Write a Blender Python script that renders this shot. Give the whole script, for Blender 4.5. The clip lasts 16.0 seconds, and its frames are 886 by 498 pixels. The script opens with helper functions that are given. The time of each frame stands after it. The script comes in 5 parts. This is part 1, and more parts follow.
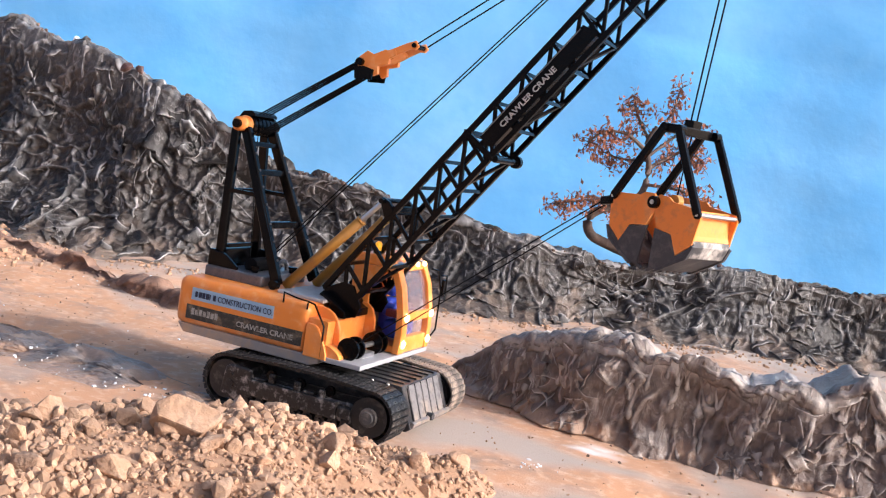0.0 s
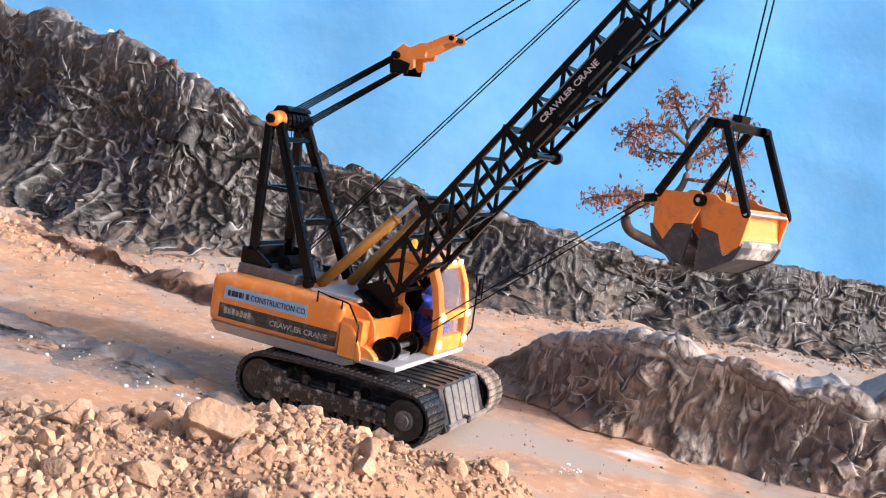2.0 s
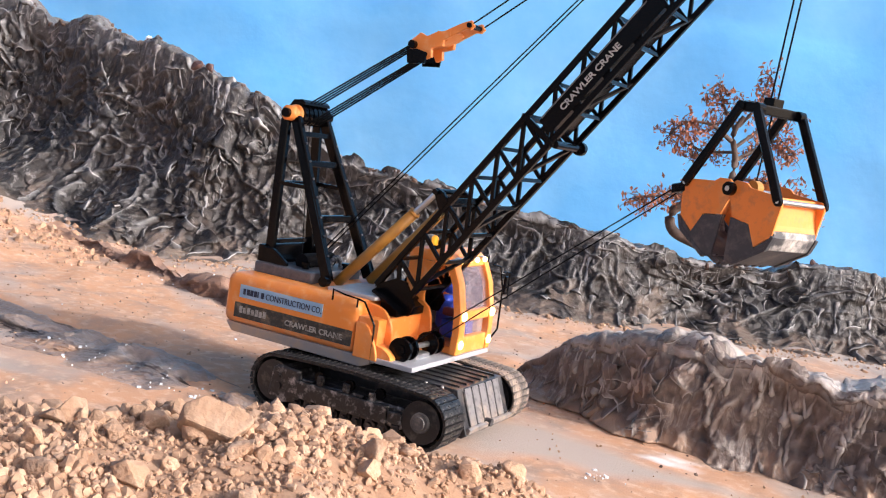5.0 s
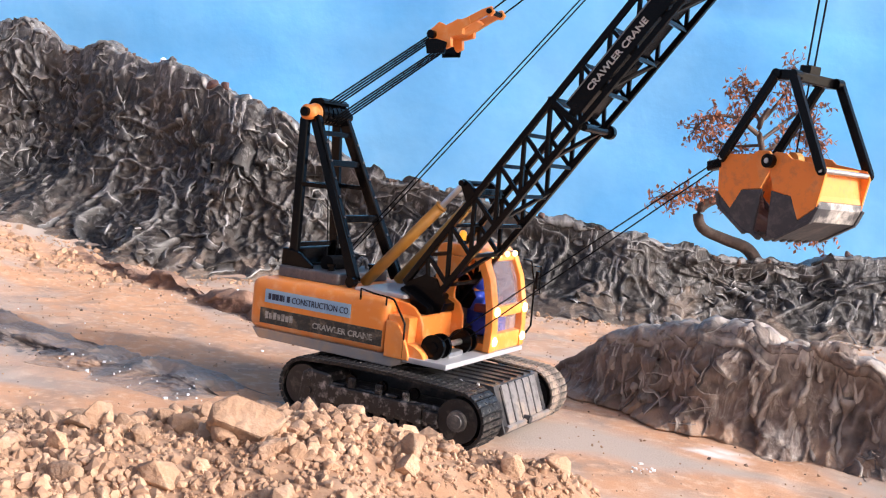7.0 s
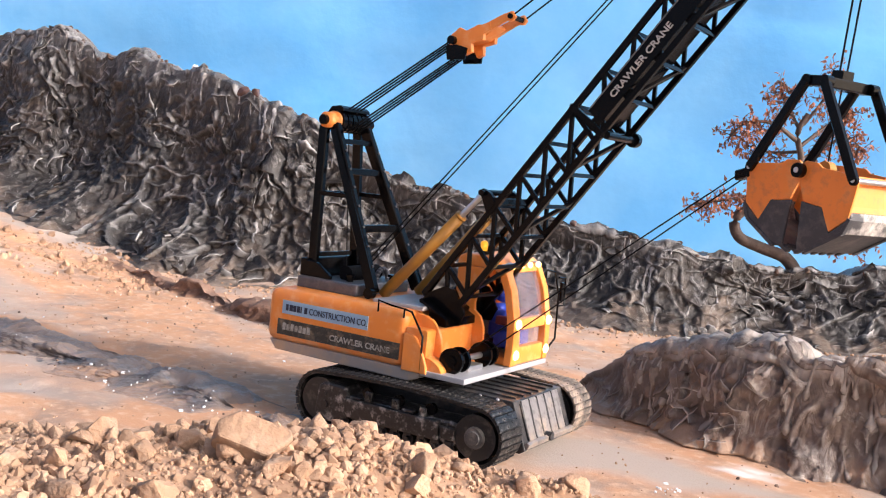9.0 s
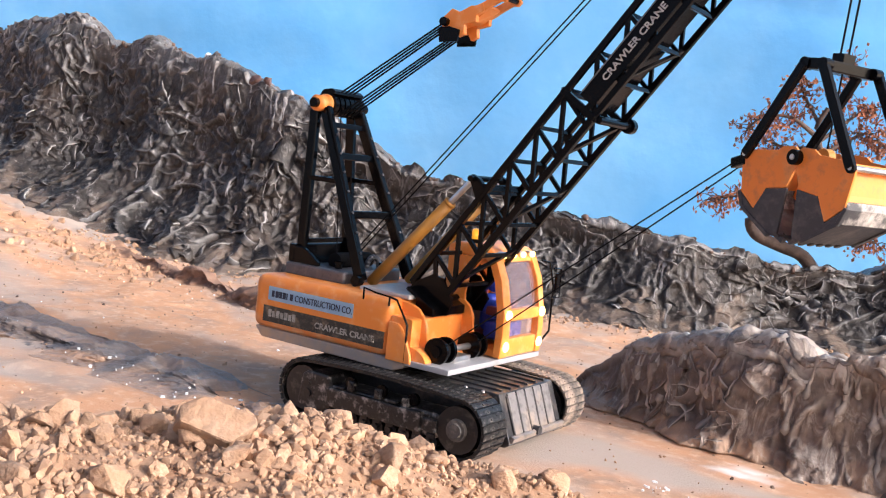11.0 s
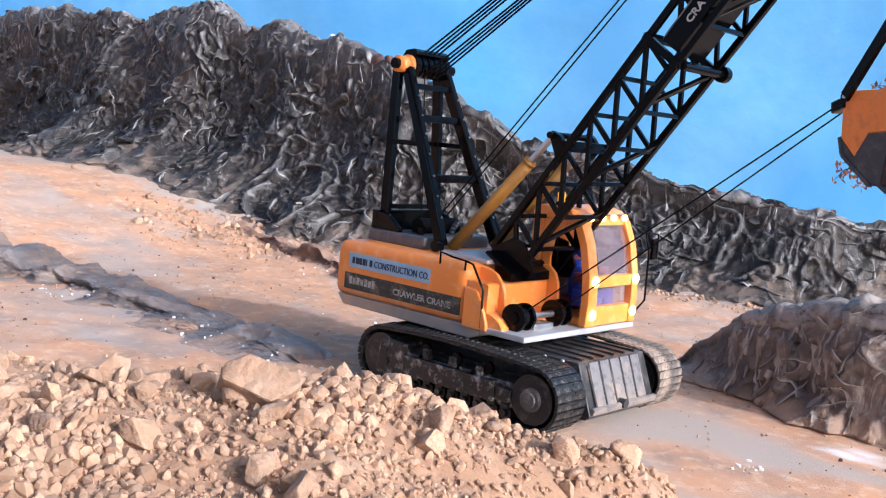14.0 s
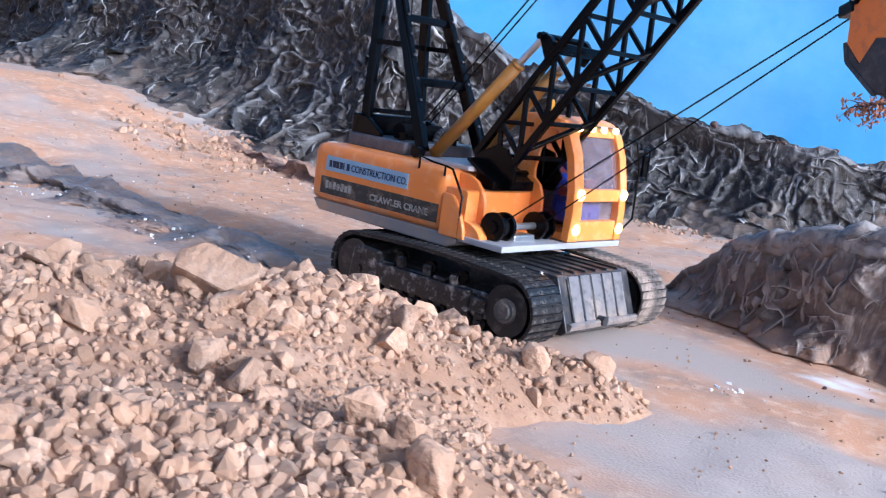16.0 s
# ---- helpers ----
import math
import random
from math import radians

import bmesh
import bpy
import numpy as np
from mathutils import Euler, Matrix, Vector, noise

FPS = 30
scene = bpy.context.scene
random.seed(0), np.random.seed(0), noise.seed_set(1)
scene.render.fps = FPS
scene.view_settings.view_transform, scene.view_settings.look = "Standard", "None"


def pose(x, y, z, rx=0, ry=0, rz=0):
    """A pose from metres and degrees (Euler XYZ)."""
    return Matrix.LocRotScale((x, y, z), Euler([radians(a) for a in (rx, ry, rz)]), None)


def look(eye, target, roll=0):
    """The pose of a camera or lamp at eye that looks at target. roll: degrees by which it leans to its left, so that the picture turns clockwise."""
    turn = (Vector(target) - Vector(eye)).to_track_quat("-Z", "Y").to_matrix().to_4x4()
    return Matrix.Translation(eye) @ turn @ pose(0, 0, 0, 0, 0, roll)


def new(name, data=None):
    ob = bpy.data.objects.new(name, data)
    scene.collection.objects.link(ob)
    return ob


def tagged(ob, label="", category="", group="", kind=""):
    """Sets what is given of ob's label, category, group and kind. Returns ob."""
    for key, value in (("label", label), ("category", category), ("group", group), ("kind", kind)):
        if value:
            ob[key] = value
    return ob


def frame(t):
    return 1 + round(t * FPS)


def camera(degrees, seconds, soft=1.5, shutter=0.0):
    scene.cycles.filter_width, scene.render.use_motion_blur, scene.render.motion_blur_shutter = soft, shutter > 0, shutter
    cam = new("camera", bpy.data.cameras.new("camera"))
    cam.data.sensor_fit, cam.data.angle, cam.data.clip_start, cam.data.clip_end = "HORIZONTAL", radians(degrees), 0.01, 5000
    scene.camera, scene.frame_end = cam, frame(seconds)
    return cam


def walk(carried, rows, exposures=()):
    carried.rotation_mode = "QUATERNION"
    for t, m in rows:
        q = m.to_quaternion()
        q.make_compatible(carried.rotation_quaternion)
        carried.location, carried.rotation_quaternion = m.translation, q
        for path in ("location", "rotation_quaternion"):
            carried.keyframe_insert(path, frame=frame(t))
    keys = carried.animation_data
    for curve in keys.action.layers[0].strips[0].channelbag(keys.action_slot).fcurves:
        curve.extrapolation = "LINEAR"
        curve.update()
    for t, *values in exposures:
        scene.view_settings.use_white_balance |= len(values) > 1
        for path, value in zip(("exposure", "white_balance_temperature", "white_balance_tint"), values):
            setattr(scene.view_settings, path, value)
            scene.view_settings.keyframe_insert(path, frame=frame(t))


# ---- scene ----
from mathutils.bvhtree import BVHTree

cam = camera(46.7, 16.0, soft=1.15, shutter=0.4)
PATH = [
    (0, (0.5972, -1.1029, 0.3339), (0.1532, 0.0057, 0.2160), 9.20),
    (0.5, (0.5996, -1.0894, 0.3211), (0.1408, 0.0138, 0.2096), 8.65),
    (1, (0.5918, -1.0864, 0.3363), (0.1302, 0.0140, 0.2092), 9.30),
    (1.5, (0.5847, -1.0811, 0.3349), (0.1159, 0.0161, 0.2073), 9.23),
    (2, (0.5795, -1.0770, 0.3379), (0.1029, 0.0162, 0.2040), 9.15),
    (2.5, (0.5832, -1.0650, 0.3304), (0.0905, 0.0214, 0.2006), 8.92),
    (3, (0.6010, -1.0448, 0.3227), (0.0803, 0.0294, 0.2004), 8.61),
    (3.5, (0.6078, -1.0373, 0.3332), (0.0814, 0.0329, 0.2014), 8.77),
    (4, (0.6138, -1.0295, 0.3282), (0.0786, 0.0364, 0.1967), 8.74),
    (6.5, (0.5826, -0.9999, 0.2995), (0.0281, 0.0571, 0.1760), 6.73),
    (7, (0.5843, -0.9919, 0.2842), (0.0185, 0.0612, 0.1798), 5.77),
    (7.5, (0.5809, -0.9870, 0.2841), (0.0118, 0.0642, 0.1780), 5.52),
    (8, (0.5805, -0.9781, 0.2918), (-0.0019, 0.0649, 0.1786), 5.67),
    (8.5, (0.5869, -0.9668, 0.2869), (-0.0156, 0.0660, 0.1856), 5.55),
    (9, (0.5905, -0.9573, 0.2904), (-0.0178, 0.0718, 0.1869), 5.72),
    (9.5, (0.5941, -0.9473, 0.2897), (-0.0246, 0.0751, 0.1806), 6.60),
    (10, (0.5991, -0.9355, 0.2907), (-0.0213, 0.0850, 0.1741), 6.58),
    (10.2, (0.6019, -0.9296, 0.2830), (-0.0185, 0.0916, 0.1720), 6.75),
    (12.5, (0.6342, -0.8700, 0.2815), (-0.0930, 0.0725, 0.1299), 6.87),
    (13, (0.6408, -0.8534, 0.2910), (-0.1153, 0.0628, 0.1213), 7.59),
    (13.5, (0.6507, -0.8425, 0.2696), (-0.1179, 0.0676, 0.1246), 6.25),
    (14, (0.6538, -0.8240, 0.2571), (-0.1313, 0.0729, 0.1189), 5.28),
    (14.5, (0.6329, -0.8281, 0.2718), (-0.1506, 0.0627, 0.0907), 6.87),
    (15, (0.6437, -0.8147, 0.2370), (-0.1502, 0.0638, 0.0419), 8.40),
    (15.5, (0.6342, -0.8027, 0.2271), (-0.1392, 0.0920, 0.0238), 7.33),
    (16, (0.6470, -0.7786, 0.2193), (-0.1266, 0.1160, 0.0160), 7.88),
]
walk(cam, [(t, look(eye, target, roll)) for t, eye, target, roll in PATH],
     exposures=[(0, 0.66, 5980, 14), (4.2, 0.66, 6020, 14), (8, 0.68, 6120, 14), (10.2, 0.69, 6250, 14.5), (12.5, 0.60, 5650, 13), (14, 0.58, 5430, 12), (15, 0.49, 5300, 12), (16, 0.42, 4800, 11)])

# world, sun and exposure
SUN_FROM = Vector((1.0, 0.07, 0.46)).normalized()
world = bpy.data.worlds.new("sky")
scene.world = world
world.use_nodes = True
_n = world.node_tree.nodes
_sky = _n.new("ShaderNodeTexSky")
_sky.sky_type = "NISHITA"
_sky.sun_disc = False
_sky.sun_elevation = math.asin(SUN_FROM.z)
_sky.sun_rotation = math.atan2(SUN_FROM.x, SUN_FROM.y)
_sky.air_density = 0.6
_sky.dust_density = 5.0
_sky.ozone_density = 0.0
_n["Background"].inputs["Strength"].default_value = 0.15
world.node_tree.links.new(_sky.outputs[0], _n["Background"].inputs["Color"])
sun = new("sun", bpy.data.lights.new("sun", "SUN"))
sun.data.energy = 2.6
sun.data.angle = radians(3.0)
sun.data.color = (1.0, 0.965, 0.93)
sun.matrix_world = look(SUN_FROM * 5, (0, 0, 0))


# ---- materials ----
def shader(name, base, rough=0.6, metal=0.0, second=None, scale=20.0, amount=0.5, third=None, scale3=150.0, bump=0.3,
           bump_scale=200.0, bump_size=0.001, vary=0.0, attr=None, attr_color=None, attr2=None, attr2_color=None, emit=0.0, spec=0.5, film=None, smear=None):
    """A node material: base colour mixed with a second and a third by noises at two scales, fine relief, and optional paint by attribute."""
    m = bpy.data.materials.new(name)
    m.use_nodes = True
    nt = m.node_tree
    N, L = nt.nodes, nt.links
    p = N["Principled BSDF"]
    p.inputs["Roughness"].default_value = rough
    p.inputs["Metallic"].default_value = metal
    p.inputs["Specular IOR Level"].default_value = spec
    tc = N.new("ShaderNodeTexCoord")
    col = N.new("ShaderNodeRGB")
    col.outputs[0].default_value = (*base, 1)
    out = col.outputs[0]

    def blend(out, color, sc, lo, hi, detail=6.0):
        nz = N.new("ShaderNodeTexNoise")
        nz.inputs["Scale"].default_value = sc
        nz.inputs["Detail"].default_value = detail
        nz.inputs["Roughness"].default_value = 0.62
        L.new(tc.outputs["Object"], nz.inputs["Vector"])
        mr = N.new("ShaderNodeMapRange")
        mr.inputs["From Min"].default_value = lo
        mr.inputs["From Max"].default_value = hi
        L.new(nz.outputs["Fac"], mr.inputs["Value"])
        mx = N.new("ShaderNodeMix")
        mx.data_type = "RGBA"
        L.new(mr.outputs[0], mx.inputs["Factor"])
        L.new(out, mx.inputs["A"])
        mx.inputs["B"].default_value = (*color, 1)
        return mx.outputs["Result"], mr.outputs[0]

    if second:
        out, _ = blend(out, second, scale, 0.62 - 0.3 * amount, 0.78 - 0.2 * amount)
    if third:
        out, _ = blend(out, third, scale3, 0.5, 0.75, 3.0)
    if film:
        # dust that settled in smears: its colour, the axis, where it is thickest and where it ends
        color, axis, thick, end = film
        sp = N.new("ShaderNodeSeparateXYZ")
        L.new(tc.outputs["Object"], sp.inputs[0])
        fall = N.new("ShaderNodeMapRange")
        fall.inputs["From Min"].default_value = end
        fall.inputs["From Max"].default_value = thick
        L.new(sp.outputs[axis], fall.inputs["Value"])
        nz = N.new("ShaderNodeTexNoise")
        nz.inputs["Scale"].default_value = 70
        nz.inputs["Detail"].default_value = 6
        L.new(tc.outputs["Object"], nz.inputs["Vector"])
        spot = N.new("ShaderNodeMapRange")
        spot.inputs["From Min"].default_value = 0.30
        spot.inputs["From Max"].default_value = 0.62
        L.new(nz.outputs["Fac"], spot.inputs["Value"])
        mu = N.new("ShaderNodeMath")
        mu.operation = "MULTIPLY"
        L.new(fall.outputs[0], mu.inputs[0])
        L.new(spot.outputs[0], mu.inputs[1])
        mx = N.new("ShaderNodeMix")
        mx.data_type = "RGBA"
        L.new(mu.outputs[0], mx.inputs["Factor"])
        L.new(out, mx.inputs["A"])
        mx.inputs["B"].default_value = (*color, 1)
        out = mx.outputs["Result"]
    for key, color in ((attr, attr_color), (attr2, attr2_color)):
        if not key:
            continue
        at = N.new("ShaderNodeAttribute")
        at.attribute_name = key
        mx = N.new("ShaderNodeMix")
        mx.data_type = "RGBA"
        L.new(at.outputs["Fac"], mx.inputs["Factor"])
        L.new(out, mx.inputs["A"])
        mx.inputs["B"].default_value = (*color, 1)
        out = mx.outputs["Result"]
    rough_spots = None
    if smear:
        # ragged dry-brushed smears that stand a little proud
        color, sc, lo, hi = smear
        nz = N.new("ShaderNodeTexNoise")
        nz.inputs["Scale"].default_value = sc
        nz.inputs["Detail"].default_value = 8.0
        nz.inputs["Roughness"].default_value = 0.68
        nz.inputs["Distortion"].default_value = 1.1
        mp = N.new("ShaderNodeMapping")
        mp.inputs["Scale"].default_value = (1.25, 1.25, 0.55)
        L.new(tc.outputs["Object"], mp.inputs["Vector"])
        L.new(mp.outputs[0], nz.inputs["Vector"])
        mr = N.new("ShaderNodeMapRange")
        mr.inputs["From Min"].default_value = lo
        mr.inputs["From Max"].default_value = hi
        mr.inputs["To Max"].default_value = 0.8
        L.new(nz.outputs["Fac"], mr.inputs["Value"])
        mx = N.new("ShaderNodeMix")
        mx.data_type = "RGBA"
        L.new(mr.outputs[0], mx.inputs["Factor"])
        L.new(out, mx.inputs["A"])
        mx.inputs["B"].default_value = (*color, 1)
        out = mx.outputs["Result"]
        rough_spots = nz.outputs["Fac"]
    if vary:
        oi = N.new("ShaderNodeObjectInfo")
        ge = N.new("ShaderNodeNewGeometry")
        ad = N.new("ShaderNodeMath")
        ad.operation = "ADD"
        L.new(oi.outputs["Random"], ad.inputs[0])
        L.new(ge.outputs["Random Per Island"], ad.inputs[1])
        fr = N.new("ShaderNodeMath")
        fr.operation = "FRACT"
        L.new(ad.outputs[0], fr.inputs[0])
        mr = N.new("ShaderNodeMapRange")
        mr.inputs["To Min"].default_value = 1 - vary
        mr.inputs["To Max"].default_value = 1 + vary
        L.new(fr.outputs[0], mr.inputs["Value"])
        hs = N.new("ShaderNodeHueSaturation")
        L.new(mr.outputs[0], hs.inputs["Value"])
        L.new(out, hs.inputs["Color"])
        out = hs.outputs[0]
    L.new(out, p.inputs["Base Color"])
    if emit:
        L.new(out, p.inputs["Emission Color"])
        p.inputs["Emission Strength"].default_value = emit
    if bump:
        nz = N.new("ShaderNodeTexNoise")
        nz.inputs["Scale"].default_value = bump_scale
        nz.inputs["Detail"].default_value = 5.0
        L.new(tc.outputs["Object"], nz.inputs["Vector"])
        bp = N.new("ShaderNodeBump")
        bp.inputs["Strength"].default_value = bump
        bp.inputs["Distance"].default_value = bump_size
        L.new(nz.outputs["Fac"], bp.inputs["Height"])
        last = bp
        if rough_spots is not None:
            b3 = N.new("ShaderNodeBump")
            b3.inputs["Strength"].default_value = 0.8
            b3.inputs["Distance"].default_value = 0.006
            L.new(rough_spots, b3.inputs["Height"])
            L.new(last.outputs[0], b3.inputs["Normal"])
            last = b3
        L.new(last.outputs[0], p.inputs["Normal"])
    return m


ORANGE = shader("orange_plastic", (0.86, 0.285, 0.05), 0.38, second=(0.76, 0.27, 0.08), scale=25, amount=0.35, third=(0.88, 0.42, 0.17), scale3=60, bump=0.05)
HOUSE = shader("dusty_orange_plastic", (0.80, 0.252, 0.038), 0.36, second=(0.72, 0.245, 0.068), scale=25, amount=0.35, third=(0.82, 0.38, 0.15), scale3=70, bump=0.05, film=((0.62, 0.36, 0.19), 2, 0.074, 0.092))
ORANGE_WORN = shader("orange_worn", (0.84, 0.255, 0.035), 0.42, second=(0.80, 0.38, 0.13), scale=30, amount=0.35, third=(0.62, 0.2, 0.05), scale3=120, bump=0.1)
YELLOW = shader("ochre_plastic", (0.42, 0.195, 0.025), 0.45, second=(0.34, 0.165, 0.035), scale=40, amount=0.4, bump=0.05)
BLACK = shader("black_plastic", (0.0022, 0.0022, 0.0028), 0.20, second=(0.0040, 0.0040, 0.0050), scale=50, amount=0.35, bump=0.06, spec=0.15)
RUBBER = shader("dusty_rubber", (0.007, 0.007, 0.008), 0.42, second=(0.22, 0.20, 0.18), scale=110, amount=0.30, third=(0.022, 0.023, 0.025), scale3=250, bump=0.4, bump_scale=400)
DUSTY_RUBBER = shader("sand_caked_rubber", (0.05, 0.045, 0.042), 0.8, second=(0.36, 0.28, 0.22), scale=40, amount=0.75, third=(0.12, 0.10, 0.09), scale3=220, bump=0.5, bump_scale=400)
TRACKFRAME = shader("muddy_black_frame", (0.011, 0.0105, 0.011), 0.36, second=(0.40, 0.375, 0.35), scale=100, amount=0.33, third=(0.030, 0.030, 0.031), scale3=190, bump=0.5, bump_scale=300)
ROLLERS = shader("grimy_black_rollers", (0.010, 0.010, 0.011), 0.4, second=(0.085, 0.072, 0.060), scale=90, amount=0.28, bump=0.4, bump_scale=300)
HUBS = shader("dusty_hub", (0.09, 0.082, 0.075), 0.6, second=(0.30, 0.25, 0.21), scale=60, amount=0.5, third=(0.05, 0.045, 0.04), scale3=200, bump=0.3)
PLATE = shader("dusty_dark_plastic", (0.030, 0.030, 0.033), 0.38, second=(0.16, 0.13, 0.11), scale=50, amount=0.36, third=(0.045, 0.045, 0.048), scale3=180, bump=0.25)
NOSE = shader("dust_greyed_plastic", (0.19, 0.18, 0.182), 0.42, second=(0.33, 0.27, 0.22), scale=48, amount=0.45, third=(0.08, 0.078, 0.078), scale3=150, bump=0.3, film=((0.34, 0.25, 0.18), 2, 0.010, 0.034))
GREY = shader("grey_plastic", (0.26, 0.245, 0.24), 0.45, second=(0.36, 0.28, 0.21), scale=35, amount=0.5, bump=0.1, film=((0.46, 0.31, 0.20), 0, -0.14, 0.0))
DECK = shader("scuffed_deck_plastic", (0.085, 0.082, 0.092), 0.4, second=(0.17, 0.15, 0.145), scale=38, amount=0.42, third=(0.06, 0.058, 0.062), scale3=150, bump=0.15)
DARKGREY = shader("dark_grey_plastic", (0.07, 0.07, 0.078), 0.5, second=(0.11, 0.10, 0.10), scale=35, amount=0.4, bump=0.1)
SILVER = shader("silver_metal", (0.62, 0.62, 0.62), 0.28, 0.9, second=(0.5, 0.5, 0.5), scale=60, bump=0.05)
STEEL = shader("scratched_steel", (0.055, 0.058, 0.066), 0.5, 0.35, second=(0.16, 0.15, 0.14), scale=45, amount=0.35, third=(0.09, 0.09, 0.095), scale3=160, bump=0.2)
ROPE = shader("black_cord", (0.006, 0.006, 0.007), 0.9, bump=0.5, bump_scale=900, spec=0.1)
BLUE = shader("pale_blue_label", (0.27, 0.42, 0.58), 0.5, second=(0.33, 0.48, 0.62), scale=60, bump=0.03)
INK = shader("navy_lettering", (0.01, 0.02, 0.05), 0.5, bump=0)
STRIP = shader("worn_black_label", (0.022, 0.023, 0.022), 0.5, second=(0.19, 0.15, 0.10), scale=110, amount=0.42, third=(0.05, 0.05, 0.045), scale3=300, bump=0.05)
WHITE = shader("worn_white_lettering", (0.42, 0.42, 0.42), 0.5, second=(0.18, 0.18, 0.18), scale=260, amount=0.5, bump=0)
FIGURE = shader("blue_figure_plastic", (0.025, 0.055, 0.42), 0.5, second=(0.035, 0.075, 0.50), scale=60, bump=0)
LAMP = shader("lamp_glow", (1.0, 0.60, 0.17), 0.3, emit=6.5, bump=0)
FADED = shader("faded_lettering", (0.36, 0.36, 0.33), 0.5, second=(0.08, 0.075, 0.06), scale=160, amount=0.5, bump=0)
TRAY = shader("silver_plastic", (0.40, 0.40, 0.415), 0.35, second=(0.30, 0.29, 0.285), scale=40, amount=0.4, bump=0.05)
AMBER = shader("amber_beacon", (1.0, 0.46, 0.03), 0.3, emit=0.45, bump=0)


def glass(name, tint, rough=0.06, alpha=0.35):
    m = bpy.data.materials.new(name)
    m.use_nodes = True
    p = m.node_tree.nodes["Principled BSDF"]
    p.inputs["Base Color"].default_value = (*tint, 1)
    p.inputs["Roughness"].default_value = rough
    p.inputs["Alpha"].default_value = alpha
    return m


PANE = glass("smoked_pane", (0.34, 0.27, 0.30), 0.05, 0.24)
SCUFF = shader("scraped_white_steel", (0.05, 0.05, 0.055), 0.5, second=(0.62, 0.58, 0.53), scale=42, amount=0.62, third=(0.10, 0.10, 0.10), scale3=170, bump=0.2)
SEAT = shader("maroon_plastic", (0.13, 0.022, 0.032), 0.45, second=(0.09, 0.02, 0.03), scale=40, bump=0.1)
# attr2 paints a puddle's white glare onto the sand
SAND = shader("ochre_sand", (0.60, 0.325, 0.180), 0.9, second=(0.36, 0.25, 0.185), scale=11, amount=0.5, third=(0.70, 0.47, 0.32), scale3=60, bump=0.5, bump_scale=420, bump_size=0.0025, attr="mud", attr_color=(0.44, 0.375, 0.325), attr2="glare", attr2_color=(0.78, 0.77, 0.76))
SOIL = shader("brown_soil", (0.36, 0.215, 0.128), 0.95, second=(0.47, 0.31, 0.205), scale=18, amount=0.5, third=(0.29, 0.17, 0.105), scale3=120, bump=0.6, bump_scale=500, bump_size=0.002)
CLOD = shader("dry_clay_clod", (0.385, 0.238, 0.146), 0.95, second=(0.475, 0.325, 0.220), scale=35, amount=0.5, third=(0.36, 0.215, 0.130), scale3=160, bump=0.4, bump_scale=420, bump_size=0.0008, vary=0.26)
BLOCK = shader("dry_clay_block", (0.405, 0.252, 0.156), 0.95, second=(0.49, 0.338, 0.232), scale=0.9, amount=0.5, third=(0.37, 0.225, 0.138), scale3=5.0, bump=0.3, bump_scale=3.5, bump_size=0.025, vary=0.24)
WETMUD = shader("wet_grey_mud", (0.165, 0.130, 0.112), 0.36, second=(0.29, 0.220, 0.175), scale=14, amount=0.5, third=(0.075, 0.064, 0.060), scale3=60, bump=0.8, bump_scale=110, bump_size=0.004, attr="dry", attr_color=(0.42, 0.385, 0.36), attr2="dust", attr2_color=(0.46, 0.29, 0.19), spec=0.5)
RIDGE = shader("crumbly_red_soil", (0.20, 0.108, 0.072), 0.9, second=(0.33, 0.20, 0.14), scale=30, amount=0.5, third=(0.10, 0.06, 0.045), scale3=120, bump=0.8, bump_scale=260, bump_size=0.003, attr="dry", attr_color=(0.34, 0.25, 0.20), attr2="dust", attr2_color=(0.52, 0.31, 0.19))
# "dry" carries both dry-brushed paint and rim highlights put into the colour
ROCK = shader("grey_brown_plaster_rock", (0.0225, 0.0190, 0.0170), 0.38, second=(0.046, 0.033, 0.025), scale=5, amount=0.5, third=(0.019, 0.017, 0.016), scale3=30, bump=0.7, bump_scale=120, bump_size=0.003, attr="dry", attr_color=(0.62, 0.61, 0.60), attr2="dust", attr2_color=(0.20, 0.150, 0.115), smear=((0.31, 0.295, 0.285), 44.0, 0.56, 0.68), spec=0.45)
# "dry" here: pale plaster, plus top light painted on crest and rims
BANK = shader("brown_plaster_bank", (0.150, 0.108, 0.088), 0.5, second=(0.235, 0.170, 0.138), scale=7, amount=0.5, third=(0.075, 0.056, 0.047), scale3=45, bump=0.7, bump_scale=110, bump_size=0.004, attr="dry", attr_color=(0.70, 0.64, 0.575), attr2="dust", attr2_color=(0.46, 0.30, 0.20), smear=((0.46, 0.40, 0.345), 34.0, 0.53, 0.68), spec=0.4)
CLOTH = shader("painted_blue_cloth", (0.145, 0.485, 0.93), 0.9, second=(0.235, 0.585, 0.97), scale=1.3, amount=0.7, third=(0.175, 0.52, 0.94), scale3=7, bump=0.12, bump_scale=11, bump_size=0.03)
CRUST = shader("dark_brown_crumb", (0.085, 0.050, 0.036), 0.8, second=(0.17, 0.115, 0.085), scale=40, amount=0.5, bump=0.4, bump_scale=300, vary=0.4)
REDSTONE = shader("red_brown_stone", (0.085, 0.042, 0.034), 0.5, second=(0.15, 0.080, 0.062), scale=1.2, amount=0.5, bump=0.4, bump_scale=4, bump_size=0.0005)
BARK = shader("brown_bark", (0.075, 0.048, 0.037), 0.75, second=(0.13, 0.088, 0.066), scale=60, amount=0.5, bump=0.7, bump_scale=220, bump_size=0.002)
LEAF = shader("copper_leaf", (0.33, 0.12, 0.055), 0.6, second=(0.24, 0.085, 0.055), scale=12, amount=0.5, bump=0, vary=0.4)
